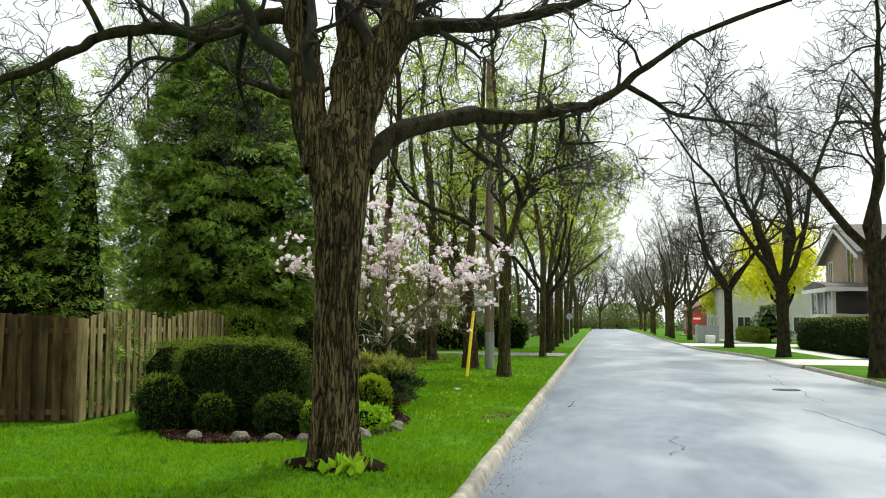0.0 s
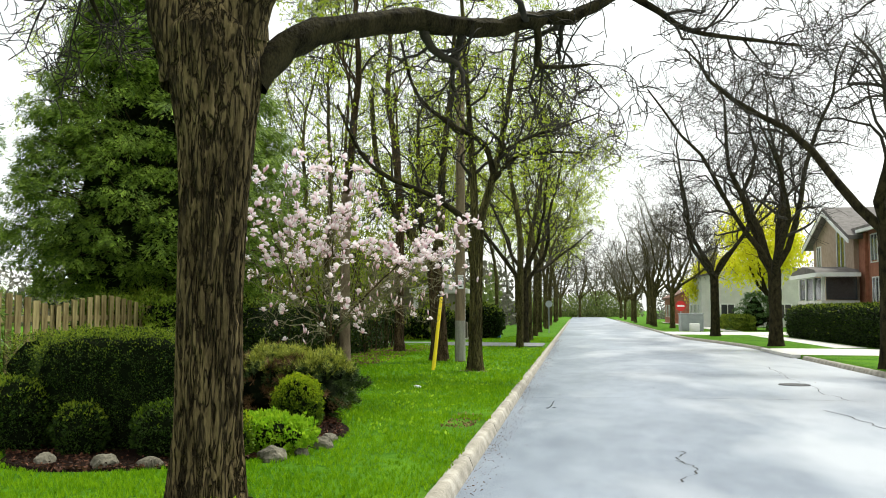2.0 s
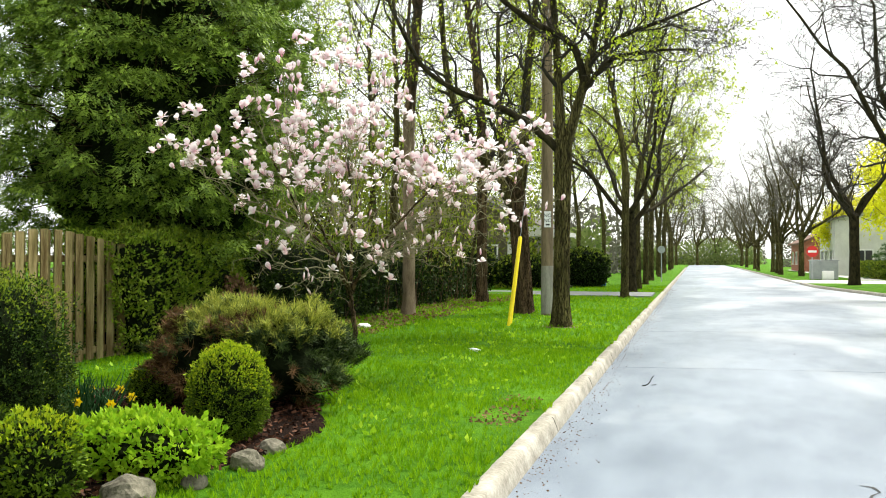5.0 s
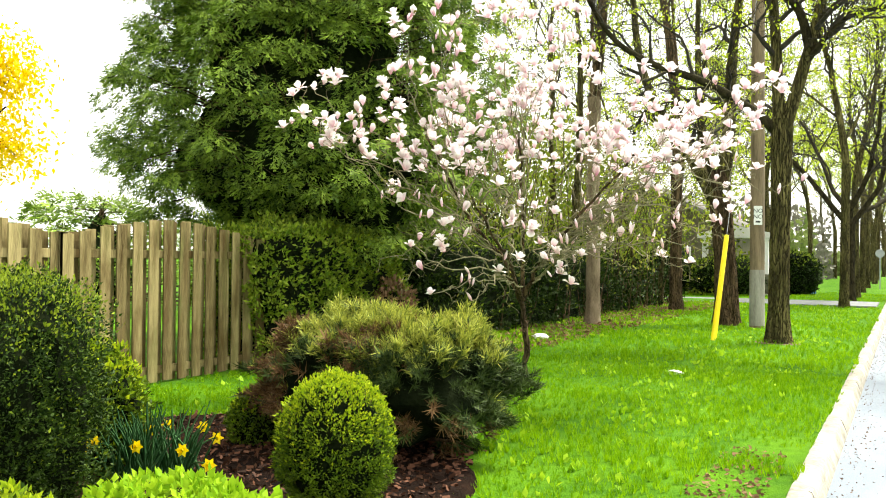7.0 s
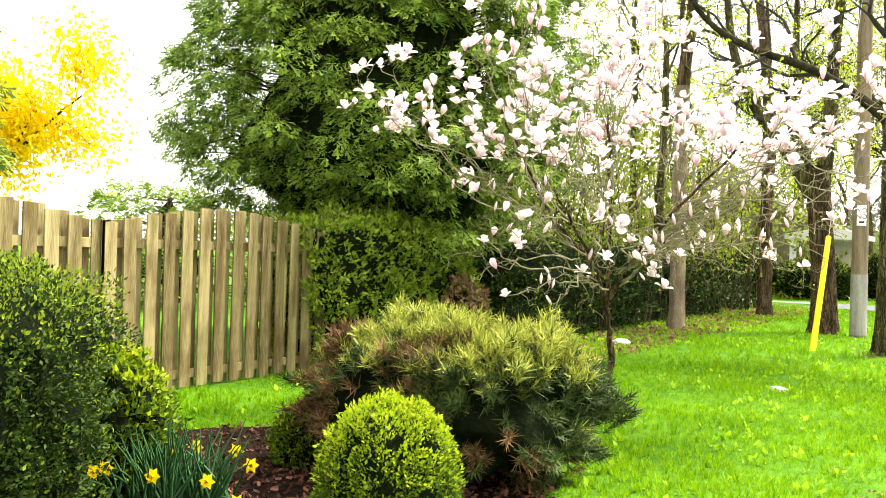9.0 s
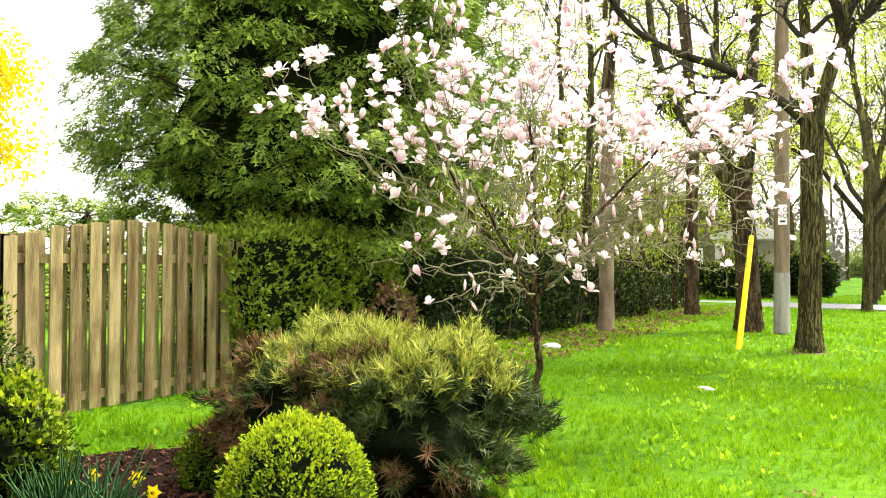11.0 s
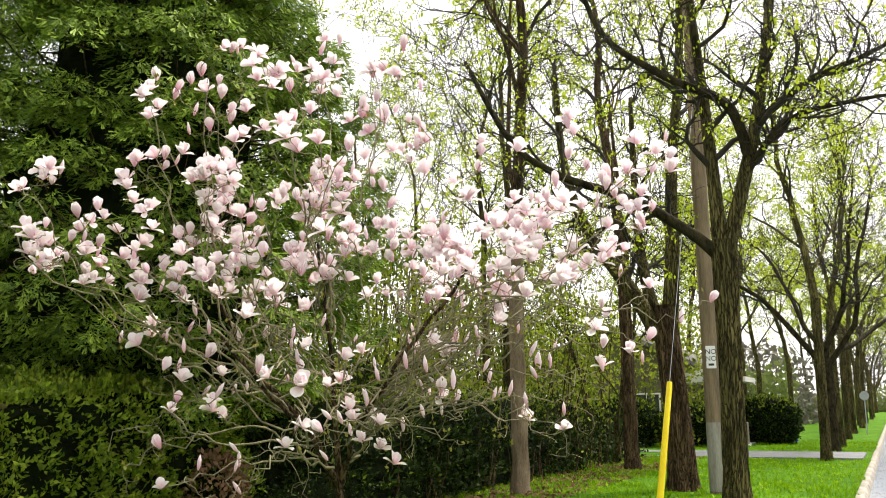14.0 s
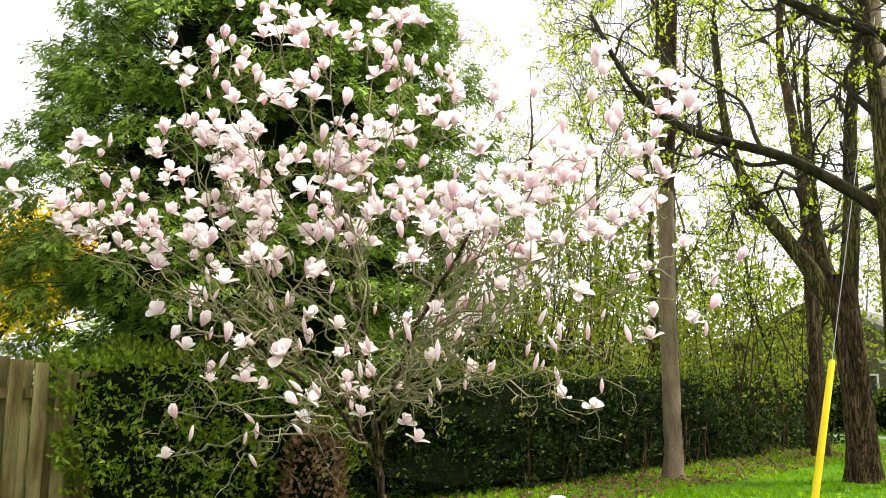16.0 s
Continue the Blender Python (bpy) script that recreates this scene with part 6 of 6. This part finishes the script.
# ---- daffodils ----
def daffodil_mesh():
    V, F, T = [(0.0, 0.0, 0.0)], [], []
    for i in range(6):
        a = 6.283 * i / 6
        c, s = math.cos(a), math.sin(a)
        o = len(V)
        for x, y, z in [(0.022, 0.015, 0.002), (0.047, 0, 0.006), (0.022, -0.015, 0.002)]:
            V.append((x * c - y * s, x * s + y * c, z))
        F.append((0, o, o + 1, o + 2))
    n = 10
    o = len(V)
    for z, r in ((0.001, 0.008), (0.02, 0.012), (0.034, 0.017), (0.036, 0.019)):
        for j in range(n):
            a = 6.283 * j / n
            rr = r * (1 + (0.12 * math.cos(5 * a) if z > 0.03 else 0))
            V.append((rr * math.cos(a), rr * math.sin(a), z))
    for j in range(n):
        T.append((0, o + j, o + (j + 1) % n))
    for i in range(3):
        for j in range(n):
            k = (j + 1) % n
            F.append((o + i * n + j, o + i * n + k, o + (i + 1) * n + k, o + (i + 1) * n + j))
    return mesh_np("bloom", V, [np.array(F), np.array(T)], M_DAFF_FLOWER, smooth=True)


BLOOM = daffodil_mesh()


def daffodils(x, y, leaf_n, stems, seed, label):
    rng = np.random.default_rng(seed)
    t = top("daffodil_clump", (x, y, lawn_z(x, y) + 0.04), label, "flowers", "daffodils")
    leaf = []
    for i in range(leaf_n):
        a = rng.uniform(0, 6.283)
        leaf.append(limb(rng, (rng.normal() * 0.07, rng.normal() * 0.07, 0), (math.cos(a) * 0.35, math.sin(a) * 0.35, 1), rng.uniform(0.3, 0.52), 0.015, 0.003, 6, 0.06, -0.05))
    V, F = tubes(leaf, 3)
    piece("strap_foliage", mesh_np("strap_foliage", V, [F], M_DAFF), t, kind="stuff")
    for dx, dy, h, az in stems:
        l = limb_line([(dx * 0.15, dy * 0.15, 0), (dx * 0.5, dy * 0.5, h * 0.75), (dx * 0.9, dy * 0.9, h), (dx, dy, h - 0.01)], 0.006, 0.004, 4)
        V, F = tubes([l], 6)
        piece("stalk", mesh_np("stalk", V, [F], M_DAFF, smooth=True), t)
        b = piece("bloom", BLOOM, t)
        d = Vector((math.cos(az), math.sin(az), 0.1))
        b.matrix_local = Matrix.Translation((dx, dy, h)) @ d.to_track_quat("Z", "Y").to_matrix().to_4x4() @ Matrix.Scale(1.0, 4)


daffodils(-4.86, 16.86, 80, [(-0.42, -0.28, 0.2, -1.25), (-0.22, -0.43, 0.14, -1.1), (-0.16, -0.27, 0.26, -0.95), (-0.12, -0.23, 0.28, -0.8), (0.19, -0.19, 0.28, -1.25)], 611, "clump of yellow daffodils with dark strap leaves")
daffodils(-4.72, 17.05, 34, [(-0.24, 0.03, 0.28, -1.25), (-0.21, 0.14, 0.3, -1.1), (0.04, 0.2, 0.3, -0.95), (0.15, 0.2, 0.24, -0.8), (0.22, -0.18, 0.24, -1.25), (0.51, -0.27, 0.2, -1.1)], 612, "clump of yellow daffodils beside the bush")


# ---- clutter on lawn and road ----
def clump(name, x, y, n, size, spread, material, seed, label, category):
    rng = np.random.default_rng(seed)
    P = np.stack([x + rng.normal(size=n) * spread, y + rng.normal(size=n) * spread, np.zeros(n)], axis=1)
    P[:, 2] = [lawn_z(a, b) + 0.005 for a, b, c in P]
    d = np.concatenate([rng.normal(size=(n, 2)) * 0.5, np.ones((n, 1))], axis=1)
    return tagged(new(name, leaf_cloud(rng, P, size, material, d=d, spread=0.2)), label, category, kind="stuff")


clump("foot_plants", -2.52, 12.0, 46, 0.16, 0.1, M_BROAD, 621, "bright green strap-leaved plants at the tree's foot", "plants")
clump("foot_plants", -2.9, 11.95, 14, 0.1, 0.18, M_BOX, 622, "low green plants round the tree's foot", "plants")


def weeds():
    rng = np.random.default_rng(631)
    P, S = [], []
    for i in range(1700):
        x, y = rng.uniform(-7.6, -1.6), rng.uniform(17, 46)
        if in_bed(x, y) or 45.5 < y < 50.5 or noise.noise(Vector((x * 0.5, y * 0.5, 9))) < -0.05:
            continue
        for k in range(3):
            P.append((x + rng.normal() * 0.03, y + rng.normal() * 0.03, lawn_z(x, y) + 0.01))
    P = np.array(P)
    d = np.concatenate([rng.normal(size=(len(P), 2)) * 0.8, np.ones((len(P), 1))], axis=1)
    tagged(new("lawn_weeds", leaf_cloud(rng, P, 0.065, M_BROAD, d=d, spread=0.2)), "pale green weed leaves in the lawn", "weeds", kind="stuff")


weeds()


def litter(name, boxes, n, size, material, seed, label, on_road=False):
    rng = np.random.default_rng(seed)
    P = []
    for x0, x1, y0, y1 in boxes:
        for i in range(n):
            x, y = rng.uniform(x0, x1), rng.uniform(y0, y1)
            if on_road:
                x = x0 + abs(rng.normal()) * (x1 - x0) * 0.4
            P.append((x, y, (road_z(x, y) if on_road else lawn_z(x, y)) + 0.012))
    P = np.array(P)
    d = rng.normal(size=P.shape) * np.array([1, 1, 0.25])
    return tagged(new(name, leaf_cloud(rng, P, size, material, d=d, spread=0.1)), label, "litter", kind="stuff")


litter("leaf_litter", [(-8.2, -5.9, 25.5, 45.0)], 8000, 0.085, M_LITTER, 641, "brown dead leaves along the wood's edge")
litter("kerb_litter", [(-1.11, -0.72, 6, 60)], 2200, 0.018, M_LITTER, 642, "brown leaf litter in the gutter", True)
litter("road_litter", [(-1.0, 5.0, 8, 40)], 40, 0.026, M_LITTER, 643, "scattered dark twigs and bits on the road", True)
litter("soil_crumbs", [(-1.9, -1.42, 18.5, 20.2)], 330, 0.035, M_LITTER, 644, "bare brown soil and dead grass worn beside the kerb")
rng = np.random.default_rng(650)
V, F = tubes([limb(rng, (0, 0, 0), (1, 0.1, 0.05), 0.22, 0.008, 0.004, 6, 0.25, 0.0), limb(rng, (0.12, 0, 0.01), (0.6, 0.8, 0.05), 0.09, 0.006, 0.003, 4, 0.2, 0.0)], 6)
twig = tagged(new("fallen_twig", mesh_np("fallen_twig", V, [F], M_BARK_DARK)), "dark fallen twig lying on the asphalt", "twig")
twig.location = (-0.52, 22.2, road_z(-0.5, 22.2) + 0.012)
for x, y, s in ((-3.28, 24.5, 0.07), (-6.5, 28.0, 0.12)):
    bm = bmesh.new()
    bmesh.ops.create_icosphere(bm, subdivisions=2, radius=s)
    for v in bm.verts:
        k = 1 + 0.5 * noise.noise(v.co * 14 + Vector((s * 90, 0, 0)))
        v.co = Vector((v.co.x * k * 1.3, v.co.y * k, v.co.z * k * 0.5))
    ob = tagged(part("crumpled_paper", bm, M_WHITE, None), "crumpled white scrap lying in the grass", "litter")
    ob.location = (x, y, lawn_z(x, y) + s * 0.4)

# bare soil worn beside the kerb and round the lawn
for x, y, rx, ry, earth, what in ((-2.75, 30.3, 0.45, 0.38, M_SOIL, "bare brown soil worn in the lawn"), (-2.72, 12.3, 0.52, 0.47, M_MULCH, "dark bare earth round the tree's foot")):
    bm = bmesh.new()
    c = bm.verts.new((x, y, lawn_z(x, y) + 0.05))
    ring = []
    for i in range(24):
        a = 6.283 * i / 24
        k = 1 + 0.3 * noise.noise(Vector((math.cos(a) * 2 + x, math.sin(a) * 2, y)))
        px, py = x + rx * k * math.cos(a), y + ry * k * math.sin(a)
        ring.append(bm.verts.new((px, py, lawn_z(px, py) + (0.025 if y < 20 else -0.004))))
    for i in range(24):
        bm.faces.new((c, ring[i], ring[(i + 1) % 24]))
    tagged(part("bare_soil", bm, earth, None), what, "soil", kind="structure")

# back of a sign on the near verge, far up the street
s2 = top("road_sign", (-1.95, 70.0, 0.13), "pale back of a round road sign on a thin post", "sign")
part("post", box_bm(-0.03, -0.03, -0.1, 0.03, 0.03, 2.2, 0.004), M_METAL, s2)
bm = bmesh.new()
bmesh.ops.create_cone(bm, cap_ends=True, segments=24, radius1=0.24, radius2=0.24, depth=0.02, matrix=pose(0, -0.05, 2.05, 90))
part("plate", bm, M_METAL, s2)
bin_ = top("recycling_bin", (-4.6, 58.5, 0.14), "blue plastic recycling bin by the driveway", "bin")
part("tub", box_bm(-0.2, -0.16, 0, 0.2, 0.16, 0.42, 0.03), M_BLUE, bin_)
part("rim", box_bm(-0.22, -0.18, 0.42, 0.22, 0.18, 0.46, 0.01), M_BLUE, bin_)
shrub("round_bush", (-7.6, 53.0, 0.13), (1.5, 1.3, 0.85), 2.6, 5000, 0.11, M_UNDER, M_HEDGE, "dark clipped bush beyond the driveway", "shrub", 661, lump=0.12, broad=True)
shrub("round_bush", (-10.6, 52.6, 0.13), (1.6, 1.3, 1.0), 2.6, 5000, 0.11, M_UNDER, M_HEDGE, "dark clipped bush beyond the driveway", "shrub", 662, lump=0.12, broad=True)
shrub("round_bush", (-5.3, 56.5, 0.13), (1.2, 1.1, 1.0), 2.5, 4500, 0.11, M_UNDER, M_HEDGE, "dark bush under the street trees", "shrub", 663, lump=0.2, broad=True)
shrub("dead_cedar", (-7.55, 24.55, 0.14), (0.28, 0.35, 0.55), 2.4, 1600, 0.07, M_LITTER, M_LITTER, "small browned dead cedar against the hedge", "shrub", 671, lump=0.3, broad=True, shrink=0.7)
